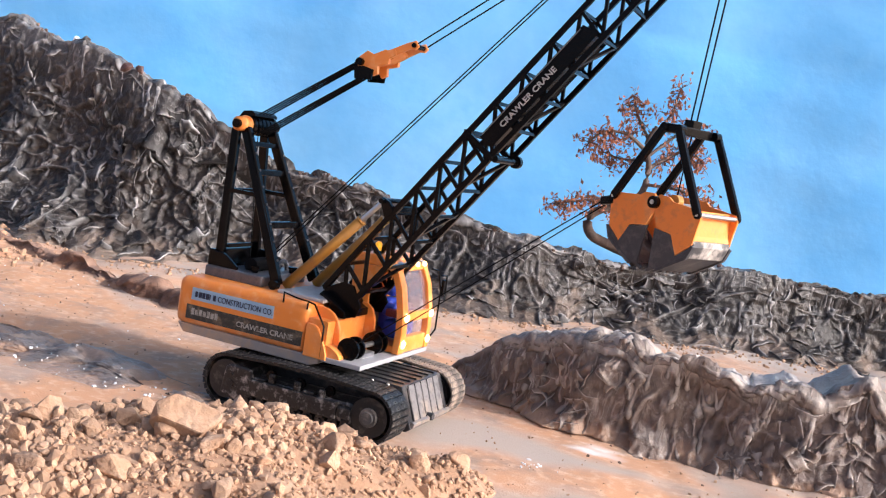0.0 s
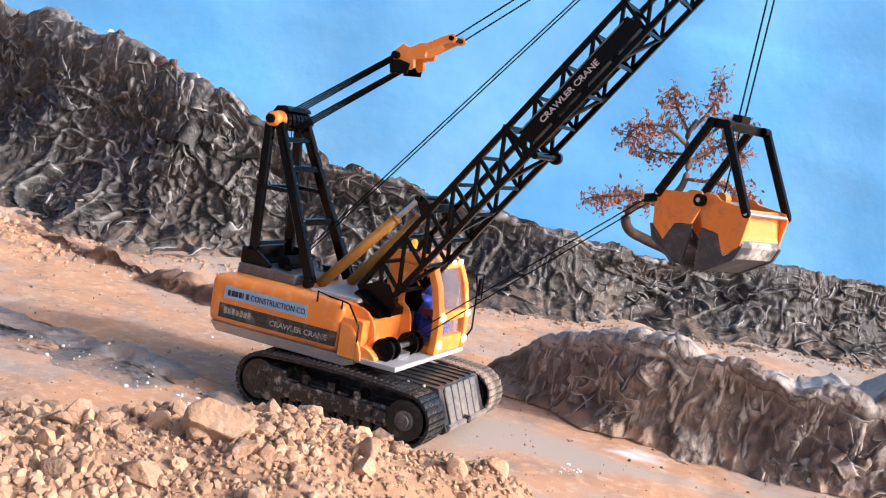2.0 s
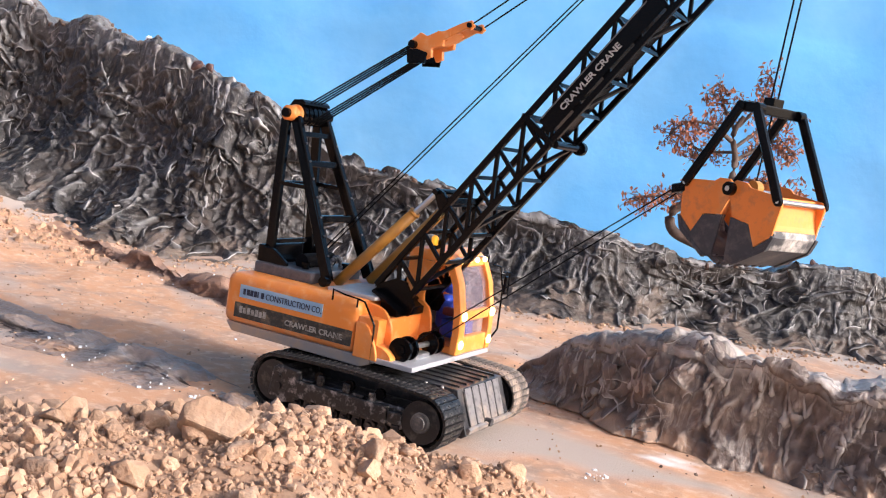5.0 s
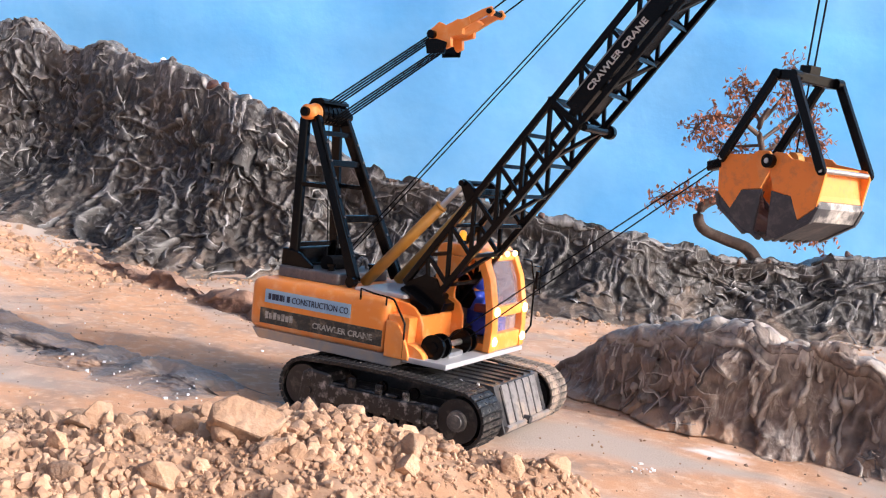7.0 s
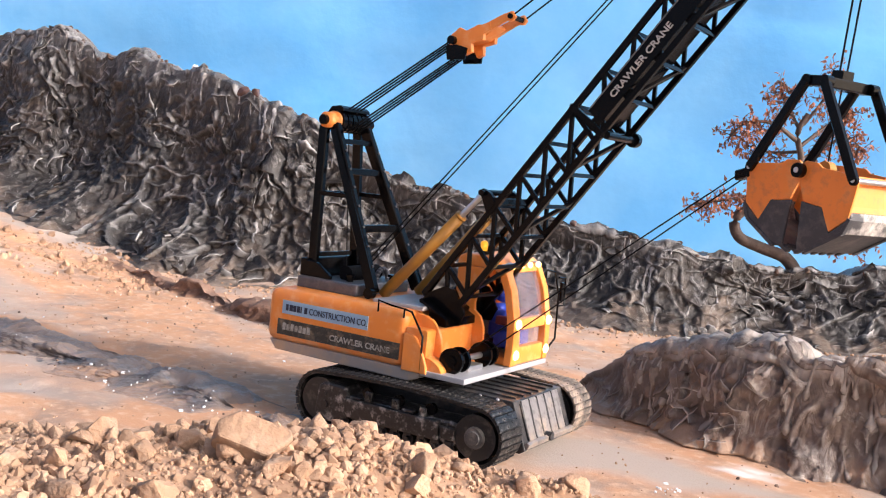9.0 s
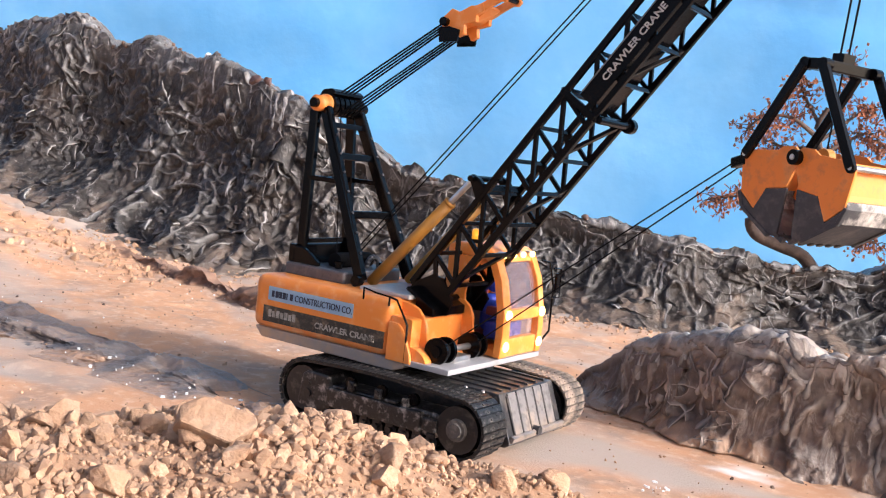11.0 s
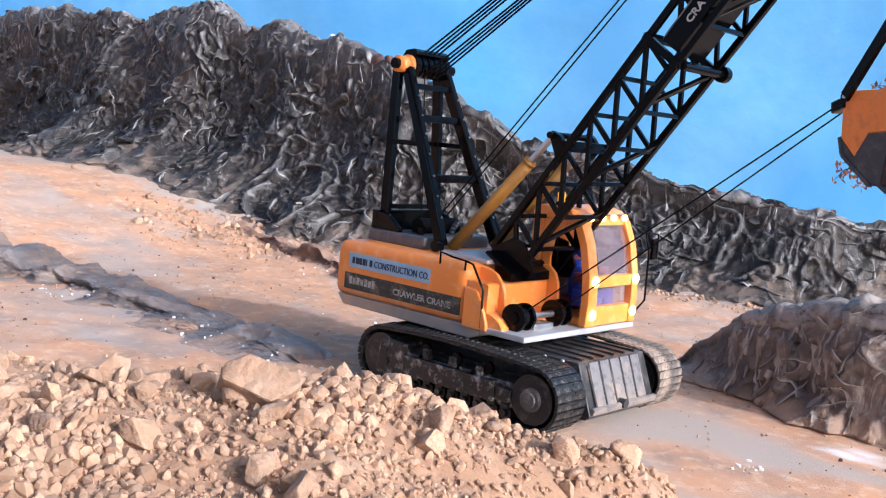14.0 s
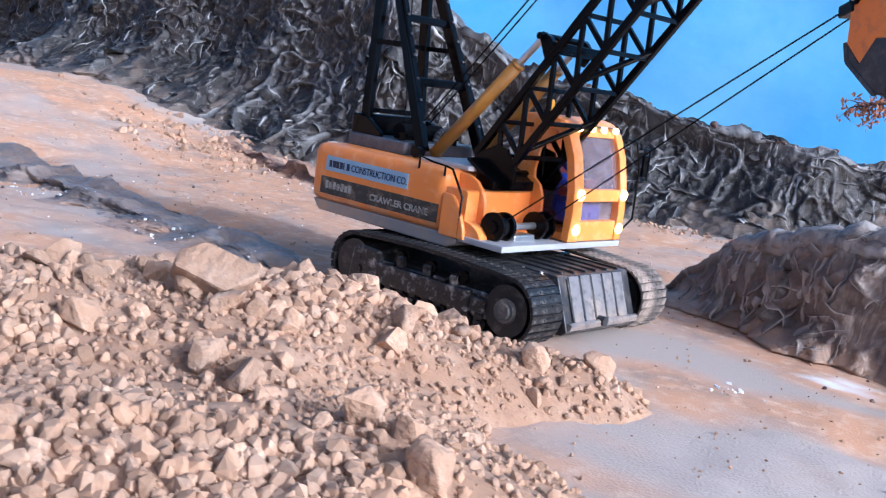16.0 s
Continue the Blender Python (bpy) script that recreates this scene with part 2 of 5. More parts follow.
FLECK = shader("white_fleck", (0.8, 0.8, 0.8), 0.4, bump=0.2)


# ---- mesh helpers ----
HOME = {}


def thing(name, at, label, category, group="", kind=""):
    e = new(name)
    e.location = at
    e.empty_display_size = 0.02
    HOME[e.name] = Vector(at)
    return tagged(e, label, category, group, kind)


def mesh_of(bm, name, smooth=False):
    me = bpy.data.meshes.new(name)
    bm.normal_update()
    bm.to_mesh(me)
    bm.free()
    if smooth:
        for f in me.polygons:
            f.use_smooth = True
    return me


def part(name, bm, material, parent=None, label="", smooth=False):
    me = bm if isinstance(bm, bpy.types.Mesh) else mesh_of(bm, name, smooth)
    if not me.materials:
        me.materials.append(material)
    ob = new(name, me)
    if parent is not None:
        ob.parent = parent
        if parent.name in HOME:
            ob.matrix_parent_inverse = Matrix.Translation(-HOME[parent.name])
    return tagged(ob, label)


def box(bm, x0, x1, y0, y1, z0, z1, bevel=0.0, seg=2):
    r = bmesh.ops.create_cube(bm, size=1.0, matrix=Matrix.Translation(((x0 + x1) / 2, (y0 + y1) / 2, (z0 + z1) / 2)) @ Matrix.Diagonal((x1 - x0, y1 - y0, z1 - z0, 1)))
    if bevel:
        edges = {e for v in r["verts"] for e in v.link_edges}
        bmesh.ops.bevel(bm, geom=list(edges), offset=bevel, segments=seg, affect="EDGES", profile=0.6)
    return bm


def bar(bm, a, b, w, d=None, up=(0, 1, 0)):
    """A square bar from a to b."""
    a, b = Vector(a), Vector(b)
    z = (b - a).normalized()
    x = Vector(up).cross(z)
    if x.length < 1e-4:
        x = Vector((1, 0, 0)).cross(z)
    x.normalize()
    y = z.cross(x)
    m = Matrix((x, y, z)).transposed().to_4x4()
    m.translation = (a + b) / 2
    r = bmesh.ops.create_cube(bm, size=1.0, matrix=m @ Matrix.Diagonal((w, d or w, (b - a).length, 1)))
    if w >= 0.003:
        bmesh.ops.bevel(bm, geom=list({e for v in r["verts"] for e in v.link_edges}), offset=0.10 * w, segments=1, affect="EDGES")
    return bm


def rod(bm, a, b, r, seg=10, r2=None):
    a, b = Vector(a), Vector(b)
    m = (b - a).to_track_quat("Z", "Y").to_matrix().to_4x4()
    m.translation = (a + b) / 2
    bmesh.ops.create_cone(bm, cap_ends=True, segments=seg, radius1=r, radius2=r if r2 is None else r2, depth=(b - a).length, matrix=m)
    return bm


def prism(bm, poly, y0, y1, bevel=0.0):
    """A polygon in x and z, carried from y0 to y1."""
    lo = [bm.verts.new((x, y0, z)) for x, z in poly]
    hi = [bm.verts.new((x, y1, z)) for x, z in poly]
    n = len(poly)
    faces = [bm.faces.new(lo), bm.faces.new(hi[::-1])]
    for i in range(n):
        faces.append(bm.faces.new((lo[i], hi[i], hi[(i + 1) % n], lo[(i + 1) % n])))
    bmesh.ops.recalc_face_normals(bm, faces=faces)
    if bevel:
        bmesh.ops.bevel(bm, geom=list({e for f in faces for e in f.edges}), offset=bevel, segments=2, affect="EDGES", profile=0.6)
    return bm


def ribbon(pts, t):
    """A closed outline of thickness t round a polyline."""
    out, back = [], []
    for i, p in enumerate(pts):
        a, b = Vector(pts[max(i - 1, 0)]), Vector(pts[min(i + 1, len(pts) - 1)])
        d = (b - a).normalized()
        nrm = Vector((-d.y, d.x)) * t / 2
        out.append(tuple(Vector(p) + nrm))
        back.append(tuple(Vector(p) - nrm))
    return out + back[::-1]


def tube(bm, pts, r, seg=6):
    for a, b in zip(pts, pts[1:]):
        rod(bm, a, b, r, seg)
    return bm


def cord(name, pts, r, parent, material=None, label="", sag=0.0):
    cu = bpy.data.curves.new(name, "CURVE")
    cu.dimensions = "3D"
    cu.bevel_depth = r
    cu.bevel_resolution = 2
    sp = cu.splines.new("POLY")
    sp.points.add(len(pts) - 1)
    for q, p in zip(sp.points, pts):
        q.co = (*p, 1)
    ob = new(name, cu)
    dg = bpy.context.evaluated_depsgraph_get()
    me = bpy.data.meshes.new_from_object(ob.evaluated_get(dg))
    bpy.data.objects.remove(ob)
    bpy.data.curves.remove(cu)
    me.materials.clear()
    me.materials.append(material or ROPE)
    return part(name, me, None, parent, label)


def writing(name, text, size, matrix, material, parent, depth=0.0003, stretch=1.0, label="", bold=0.0):
    cu = bpy.data.curves.new(name, "FONT")
    cu.body = text
    cu.size = size
    cu.extrude = depth
    cu.offset = bold
    cu.align_x = "LEFT"
    ob = new(name, cu)
    dg = bpy.context.evaluated_depsgraph_get()
    me = bpy.data.meshes.new_from_object(ob.evaluated_get(dg))
    bpy.data.objects.remove(ob)
    bpy.data.curves.remove(cu)
    me.transform(matrix @ Matrix.Diagonal((stretch, 1, 1, 1)))
    me.materials.clear()
    me.materials.append(material)
    return part(name, me, None, parent, label)


# ---- the setting ----
def smooth01(a, b, x):
    t = min(1.0, max(0.0, (x - a) / (b - a)))
    return t * t * (3 - 2 * t)


def heap(x, y):
    """Height of the rubble heap over the ground."""
    e = 0.0
    for cx, cy, rx, ry, turn, h in ((-0.13, -0.475, 0.29, 0.112, 28, 0.040), (0.10, -0.30, 0.20, 0.105, 32, 0.058), (0.21, -0.205, 0.12, 0.06, 35, 0.032), (0.25, -0.47, 0.22, 0.13, 30, 0.040), (0.06, -0.42, 0.26, 0.14, 30, 0.050), (-0.12, -0.58, 0.30, 0.16, 20, 0.05), (-0.42, -0.56, 0.25, 0.14, 20, 0.045)):
        c, s = math.cos(radians(turn)), math.sin(radians(turn))
        u, v = ((x - cx) * c + (y - cy) * s) / rx, (-(x - cx) * s + (y - cy) * c) / ry
        e = max(e, h * max(0.0, 1 - u * u - v * v) ** 0.8)
    return e


def ground_z(x, y):
    p = Vector((x, y, 0))
    z = 0.007 * noise.noise(p * 3.1) + 0.0045 * noise.noise(p * 14) + 0.0026 * noise.noise(p * 30) + 0.0014 * noise.noise(p * 62)
    flat = smooth01(0.10, 0.30, max(abs(x - 0.05) - 0.12, abs(y) - 0.06))
    z *= 0.12 + 0.88 * flat
    # sand drifted against the high wall
    z += 0.09 * smooth01(-0.75, -1.6, x)
    z += 0.022 * smooth01(0.40, 0.72, y - 0.30 * max(x + 0.5, 0)) * (0.6 + 0.5 * noise.noise(p * 5))
    return z


def along_line(rows, step):
    """Rows of numbers, of which the first two are a place, resampled at even steps."""
    out = []
    for a, b in zip(rows, rows[1:]):
        n = max(1, int(math.dist(a[:2], b[:2]) / step))
        out += [[p + (q - p) * i / n for p, q in zip(a, b)] for i in range(n)]
    return out + [list(rows[-1])]


def flaps(q):
    """Overlapping sheets: each cell leans its own way. How far it stands out there, and how near its rim is."""
    d, pts = noise.voronoi(q)
    lean = noise.cell_vector(pts[0] * 7.3) - Vector((0.5, 0.5, 0.5))
    return (q - pts[0]).dot(lean) * 1.7, max(0.0, 1 - (d[1] - d[0]) * 3.0)


def lip(q, mask, w):
    """The curling edge of a sheet: the step that it makes, and how near its rim is."""
    n = noise.noise(q)
    some = smooth01(-0.30, 0.02, noise.noise(q * 0.7 + mask))
    return some * smooth01(-1.6 * w, 0.0, n) * max(0.0, 1 - 2.0 * max(n, 0.0)), some * max(0.0, 1 - abs(n) / w)


def crumple(p, s):
    """Draped-plaster folds round p: how far they stand out, and how much dry-brushed paint and painted highlight their
    rims get.
    """
    w = noise.noise_vector(p * s * 0.22)
    w2 = noise.noise_vector(p * s * 0.7 + Vector((4, 8, 2)))
    q = p * s + w * 1.5 + w2 * 0.40
    a, ra = flaps(q * 0.34)
    s1, r1 = lip(q * 0.55, Vector((9, 3, 7)), 0.040)
    s2, r2 = lip(q * 1.1 + Vector((2.2, 7.7, 4.1)), Vector((1, 6, 2)), 0.060)
    s3, r3 = lip(q * 2.0 + Vector((6.2, 1.7, 9.1)), Vector((5, 2, 8)), 0.10)
    lump = noise.noise(p * s * 0.20 + Vector((3, 9, 5))) + 0.45 * noise.noise(p * s * 0.46 + Vector((7, 1, 2)))
    out = 0.45 * a + 2.7 * lump + 0.40 * s1 + 0.20 * r1 + 0.26 * s2 + 0.16 * r2 + 0.14 * s3 + 0.08 * r3
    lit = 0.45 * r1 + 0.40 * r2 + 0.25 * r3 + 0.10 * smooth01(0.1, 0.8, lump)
    return out - 0.6, lit


def bank(name, rows, material, label, step, scale, amp, droop=0.55, seed=0.0, crown=0.15, knobs=0.05, dusty=0.05, curls=0, lift=0.007, span=(0.03, 0.09), bare=-0.1, top_dust=0.25, runs=None, scallop=0.0):
    """A plaster rock bank over a base line. Rows: x, y, height, reach of the face to the crest, width of the crest."""
    line = along_line(rows, step)
    # soften the corners of the base line
    for _ in range(12):
        line = [line[0]] + [[(p + 2 * q + r) / 4 for p, q, r in zip(a, b, c)] for a, b, c in zip(line, line[1:], line[2:])] + [line[-1]]
    top = max(r[2] for r in rows)
    nf = max(10, int((top + rows[0][3]) / step))
    nt, nb = max(4, int(rows[0][4] / step / 1.6)), 4
    verts, dry, dust = [], [], []
    off = Vector((seed, seed * 1.7, seed * 0.6))
    for i, (x, y, h, reach, crest) in enumerate(line):
        a, b = line[max(i - 1, 0)], line[min(i + 1, len(line) - 1)]
        d = Vector((b[0] - a[0], b[1] - a[1], 0)).normalized()
        back = Vector((-d.y, d.x, 0))
        here = Vector((x, y, 0)) + off
        h = h * (1 + 0.06 * noise.noise(here * 5) + knobs * noise.noise(here * 17) + 0.6 * knobs * noise.noise(here * 34))
        foot = ground_z(x, y)
        skirt = 0.35 + 0.25 * noise.noise(here * 4 + Vector((5, 5, 5)))
        for j in range(nf + nt + nb + 1):
            if j <= nf:
                v = j / nf
                out_, z = reach * (v * (1 - skirt) + skirt * min(1, v * 4) ** 0.6), h * v ** 1.15
                # lips of plaster that ran out over the ground at the foot
                out_ -= scallop * (0.35 + noise.noise(here * 13) + 0.5 * noise.noise(here * 31)) * (1 - smooth01(0.0, 0.38, v + 0.10 * noise.noise(here * 20)))
                way = (-back * (1 - 0.35 * v) + Vector((0, 0, 0.25 + 0.6 * v ** 6))).normalized()
                hold = smooth01(0, 0.05, v) * (1 - 0.55 * smooth01(0.75, 1.0, v))
            elif j <= nf + nt:
                v = (j - nf) / nt
                out_, z = reach + crest * v, h * (1 - 0.10 * v * v)
                way, hold = Vector((0, 0, 1)), 0.55 - 0.1 * v
            else:
                v = (j - nf - nt) / nb
                out_, z = reach + crest + 0.03 * v, h * 0.9 * (1 - v) - 0.02 * v
                way, hold = back, 0.3
            p = Vector((x, y, z + foot)) + back * out_
            q = p + off
            q = Vector((q.x, q.y, q.z * droop))
            out, lit = crumple(q, scale)
            fine = noise.noise(q * scale * 5)
            push = amp * max(0.30, min(1.0, h / 0.28) ** 0.6) * (out + 0.20 * fine - 0.2) * hold
            p = p + way * push + Vector((0, 0, -0.3 * max(push, 0) if j <= nf else 0))
            verts.append(p - Vector((0, 0, 0.012 * (j == 0))))
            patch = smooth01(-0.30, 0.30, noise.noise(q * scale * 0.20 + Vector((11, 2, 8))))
            # crown pales the colour towards the crest, painting in light from above
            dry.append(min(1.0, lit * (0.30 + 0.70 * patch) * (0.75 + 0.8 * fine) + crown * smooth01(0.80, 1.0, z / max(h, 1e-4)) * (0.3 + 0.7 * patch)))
            low = z / dusty + 0.9 * noise.noise(q * 14) + 0.5 * noise.noise(q * 40)
            dust.append(max(0.8 * smooth01(0.75, 0.0, low), top_dust * smooth01(0.0, 0.5, v + 0.5 * noise.noise(q * 20)) if j > nf else 0.0))
    w = nf + nt + nb + 1
    faces = [(i * w + j, (i + 1) * w + j, (i + 1) * w + j + 1, i * w + j + 1) for i in range(len(line) - 1) for j in range(w - 1)]
    ob = tagged(new(name, plaster_mesh(name, verts, faces, dry, dust, material)), label, "rock wall", kind="structure")
    if curls:
        part_mesh = plaster_mesh("plaster_curls", *curl_strips(verts, len(line), w, nf, curls, lift, span, step, int(seed * 10), bare), material)
        strips = new("plaster_curls", part_mesh)
        strips.parent = ob
        tagged(strips, "thin curled plaster rims", kind="stuff")
    if runs:
        strips = new("plaster_drips", plaster_mesh("plaster_drips", *drip_strips(verts, len(line), w, nf, step, *runs, int(seed * 10)), material))
        strips.parent = ob
        tagged(strips, "pale plaster drips and rolls along the crest", kind="stuff")
    return ob


def plaster_mesh(name, verts, faces, dry, dust, material):
    me = bpy.data.meshes.new(name)
    me.from_pydata(verts, [], faces)
    me.attributes.new("dry", "FLOAT", "POINT").data.foreach_set("value", [max(0.0, d) for d in dry])
    me.attributes.new("dust", "FLOAT", "POINT").data.foreach_set("value", dust)
    for f in me.polygons:
        f.use_smooth = True
    me.materials.append(material)
    return me


def surface_point(grid, w, u, v):
    i, j = int(u), int(v)
    a, b = u - i, v - j
    p, q, r, s = grid[i * w + j], grid[(i + 1) * w + j], grid[i * w + j + 1], grid[(i + 1) * w + j + 1]
    return p * ((1 - a) * (1 - b)) + q * (a * (1 - b)) + r * ((1 - a) * b) + s * (a * b)


def drip_strips(grid, ni, w, nf, step, drips, rolls, thick, fall, seed):
    """Plaster that ran: rounded lumpy rolls along the crest, and drips that hang from it down the face and end in a bead."""
    rnd = random.Random(seed)
    verts, faces, dry = [], [], []
    paths = []
    for _ in range(rolls):
        u, v = rnd.uniform(0.1 * ni, ni - 40), nf + rnd.uniform(-1.5, 2.5)
        path, slope = [], rnd.gauss(0, 0.10)
        for _k in range(int(rnd.uniform(0.04, 0.15) / (1.5 * step))):
            path.append((u, v))
            u, v = u + 1.5, v + slope
            slope = slope * 0.95 + rnd.gauss(0, 0.08)
        paths.append((path, thick * rnd.uniform(0.55, 1.1), 0.0, rnd.uniform(0.3, 0.85)))
    for _ in range(drips):
        u = rnd.uniform(0.1 * ni, ni - 12)
        foot, top = grid[int(u) * w], grid[int(u) * w + nf]
        cell = (top - foot).length / nf
        v = nf * (1.0 if rnd.random() < 0.6 else rnd.uniform(0.25, 0.9))
        size = rnd.random() ** 1.5
        long = min(fall[0] + (fall[1] - fall[0]) * size, v * cell * 0.9)
        path, slope = [], rnd.gauss(0, 0.25)
        for _k in range(int(long / (1.3 * step))):
            path.append((u, v))
            u, v = u + slope, v - 1.3 * step / cell
            slope = slope * 0.9 + rnd.gauss(0, 0.12)
        paths.append((path, thick * (0.45 + 0.65 * size) * rnd.uniform(0.7, 1.2), 1.0, rnd.uniform(0.35, 1.0)))
    for path, r, hangs, pale in paths:
        path = [(u, v) for u, v in path if 2 < u < ni - 4 and 1 < v < nf + 4]
        n = len(path)
        if n < 5 or grid[int(path[0][0]) * w + nf].z < 3 * r:
            continue
        base = len(verts)
        for k, (u, v) in enumerate(path):
            p = surface_point(grid, w, u, v)
            nrm = (surface_point(grid, w, u + 2, v) - surface_point(grid, w, u - 2, v)).cross(surface_point(grid, w, u, v + 1) - surface_point(grid, w, u, v - 1))
            nrm = (nrm.normalized() + Vector((0, -0.5, 0.2))).normalized()
            a, b = path[max(k - 1, 0)], path[min(k + 1, n - 1)]
            side = (surface_point(grid, w, *b) - surface_point(grid, w, *a)).cross(nrm).normalized()
            t = (k + 0.5) / n
            if hangs:
                # wide where it leaves the crest, thin below, with a bead at its end
                size = (1.0 - 0.75 * smooth01(0.0, 0.35, t) + 0.40 * smooth01(0.6, 0.92, t)) * min(1.0, (1 - t) * 9, 0.45 + t * 12)
            else:
                size = math.sin(math.pi * t) ** 0.5
            size *= r * (1 + 0.55 * noise.noise(p * 45) + 0.45 * noise.noise(p * 120))
            for c in range(7):
                g = math.radians(-115 + 230 * c / 6)
                rough = size * (1 + (0.30 if hangs else 0.55) * noise.noise(p * 90 + Vector((0, 0, 1.3 * c))))
                verts.append(p + nrm * (rough * (0.75 * math.cos(g) + 0.05)) + side * (rough * (1.15 if hangs else 1.7) * math.sin(g)))
                # outer side of each roll painted palest, like a lit front
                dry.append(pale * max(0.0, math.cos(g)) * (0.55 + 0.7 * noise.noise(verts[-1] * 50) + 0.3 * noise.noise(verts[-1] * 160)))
        for k in range(n - 1):
            for c in range(6):
                o = base + k * 7 + c
                faces.append((o, o + 7, o + 8, o + 1))
    return verts, faces, dry, [0.0] * len(verts)


def curl_strips(grid, ni, w, nf, count, lift, span, step, seed, bare):
    """Thin curled rims that stand out of a plaster face: vertices, faces and the pale paint, part dry-brush, part
    painted highlight.
    """
    rnd = random.Random(seed)
    verts, faces, dry = [], [], []

    def at(u, v):
        return surface_point(grid, w, u, v)

    for _ in range(count):
        crest = rnd.random() < 0.12
        u, v = rnd.uniform(0.06 * ni, ni - 4), (rnd.uniform(0.88, 1.0) if crest else rnd.uniform(0.06, 0.98)) * nf
        if noise.noise(at(u, v) * 7 + Vector((1, 5, 9))) < rnd.gauss(bare, 0.15):
            continue
        if grid[int(u) * w + nf].z < 2.5 * lift:
            continue
        n = int(rnd.uniform(*span) / (1.7 * step))
        turn = rnd.gauss(-1.57, 0.95) if rnd.random() < 0.8 else rnd.uniform(0, 6.28)
        bend = rnd.gauss(0, 0.13)
        tall = lift * rnd.uniform(0.35, 1.0) * rnd.uniform(0.6, 1.4)
        over = rnd.uniform(0.6, 1.15)
        pale = rnd.uniform(0.35, 1.0) if rnd.random() < 0.75 else rnd.uniform(0.0, 0.25)
        if crest:
            turn, bend, pale, tall = rnd.choice((0, math.pi)) + rnd.gauss(0, 0.2), 0.0, 1.0, tall * 1.3
        path = []
        # steps up the face are as long as steps along it
        tall_cell = (grid[int(u) * w + nf] - grid[int(u) * w]).length / nf
        up = min(2.5, step / max(1e-4, tall_cell))
        for _k in range(n):
            if not (2 < u < ni - 4 and 1 < v < nf + 2):
                break
            path.append((u, v))
            u += 1.7 * math.cos(turn)
            v += 1.7 * up * math.sin(turn)
            bend += rnd.gauss(0, 0.035)
            bend *= 0.97
            turn += bend
        n = len(path)
        if n < 5:
            continue
        base = len(verts)
        for k, (u, v) in enumerate(path):
            p = at(u, v)
            du, dv = at(u + 1, v) - at(u - 1, v), at(u, v + 1) - at(u, v - 1)
            nrm = du.cross(dv)
            if nrm.length < 1e-9:
                nrm = Vector((0, -1, 0.3))
            nrm.normalize()
            a, b = path[max(k - 1, 0)], path[min(k + 1, n - 1)]
            way = at(*b) - at(*a)
            side = way.cross(nrm).normalized() * over
            h = tall * (1 - 0.65 * smooth01(0.82, 1.0, v / nf)) * min(1.0, grid[int(u) * w + nf].z / 0.28) ** 0.6 * (math.sin(math.pi * (k + 0.5) / n) ** 0.6) * (1 + 0.35 * noise.noise(p * 70))
            if k == 0 and (side.z > 0) == (rnd.random() < 0.75):
                over = -over
                side = -side
            # the last number pales the lip: dry-brush and a painted glint together
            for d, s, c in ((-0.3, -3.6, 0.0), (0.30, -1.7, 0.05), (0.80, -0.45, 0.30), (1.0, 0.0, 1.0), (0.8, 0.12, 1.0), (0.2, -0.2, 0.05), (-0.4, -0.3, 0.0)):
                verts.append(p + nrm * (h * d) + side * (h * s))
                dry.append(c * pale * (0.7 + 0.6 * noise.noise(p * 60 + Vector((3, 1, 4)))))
        for k in range(n - 1):
            for c in range(6):
                o = base + k * 7 + c
                faces.append((o, o + 7, o + 8, o + 1))
    return verts, faces, dry, [0.0] * len(verts)


# base line of the high wall: x, y, height, reach, crest
WALL = [(-3.3, 0.44, 0.46, 0.24, 0.12), (-2.6, 0.46, 0.42, 0.24, 0.12), (-2.0, 0.47, 0.415, 0.24, 0.12), (-1.5, 0.48, 0.412, 0.24, 0.12), (-1.15, 0.505, 0.402, 0.23, 0.12), (-0.95, 0.525, 0.382, 0.215, 0.12), (-0.82, 0.545, 0.358, 0.205, 0.12), (-0.66, 0.585, 0.312, 0.185, 0.12), (-0.48, 0.655, 0.254, 0.16, 0.12), (-0.2, 0.77, 0.196, 0.13, 0.12), (0, 0.85, 0.162, 0.12, 0.12), (0.15, 0.93, 0.146, 0.11, 0.12), (0.4, 1.06, 0.155, 0.10, 0.12), (0.8, 1.24, 0.165, 0.10, 0.12), (1.6, 1.52, 0.17, 0.10, 0.12)]
LEFT_BANK = [(-1.05, -0.26, 0.036, 0.08, 0.10), (-0.80, -0.225, 0.026, 0.08, 0.09), (-0.62, -0.195, 0.017, 0.075, 0.08), (-0.46, -0.185, 0.012, 0.07, 0.07), (-0.33, -0.18, 0.010, 0.065, 0.06), (-0.22, -0.175, 0.009, 0.06, 0.06), (-0.12, -0.185, 0.007, 0.055, 0.055), (-0.02, -0.195, 0.004, 0.05, 0.05)]
RIGHT_BANK = [(0.05, 0.285, 0.012, 0.018, 0.05), (0.10, 0.245, 0.048, 0.020, 0.07), (0.16, 0.222, 0.078, 0.022, 0.08), (0.25, 0.195, 0.103, 0.024, 0.10), (0.34, 0.170, 0.114, 0.024, 0.11),
              (0.42, 0.155, 0.120, 0.024, 0.12), (0.52, 0.165, 0.122, 0.024, 0.12), (0.75, 0.22, 0.120, 0.024, 0.12), (1.1, 0.34, 0.12, 0.024, 0.12)]
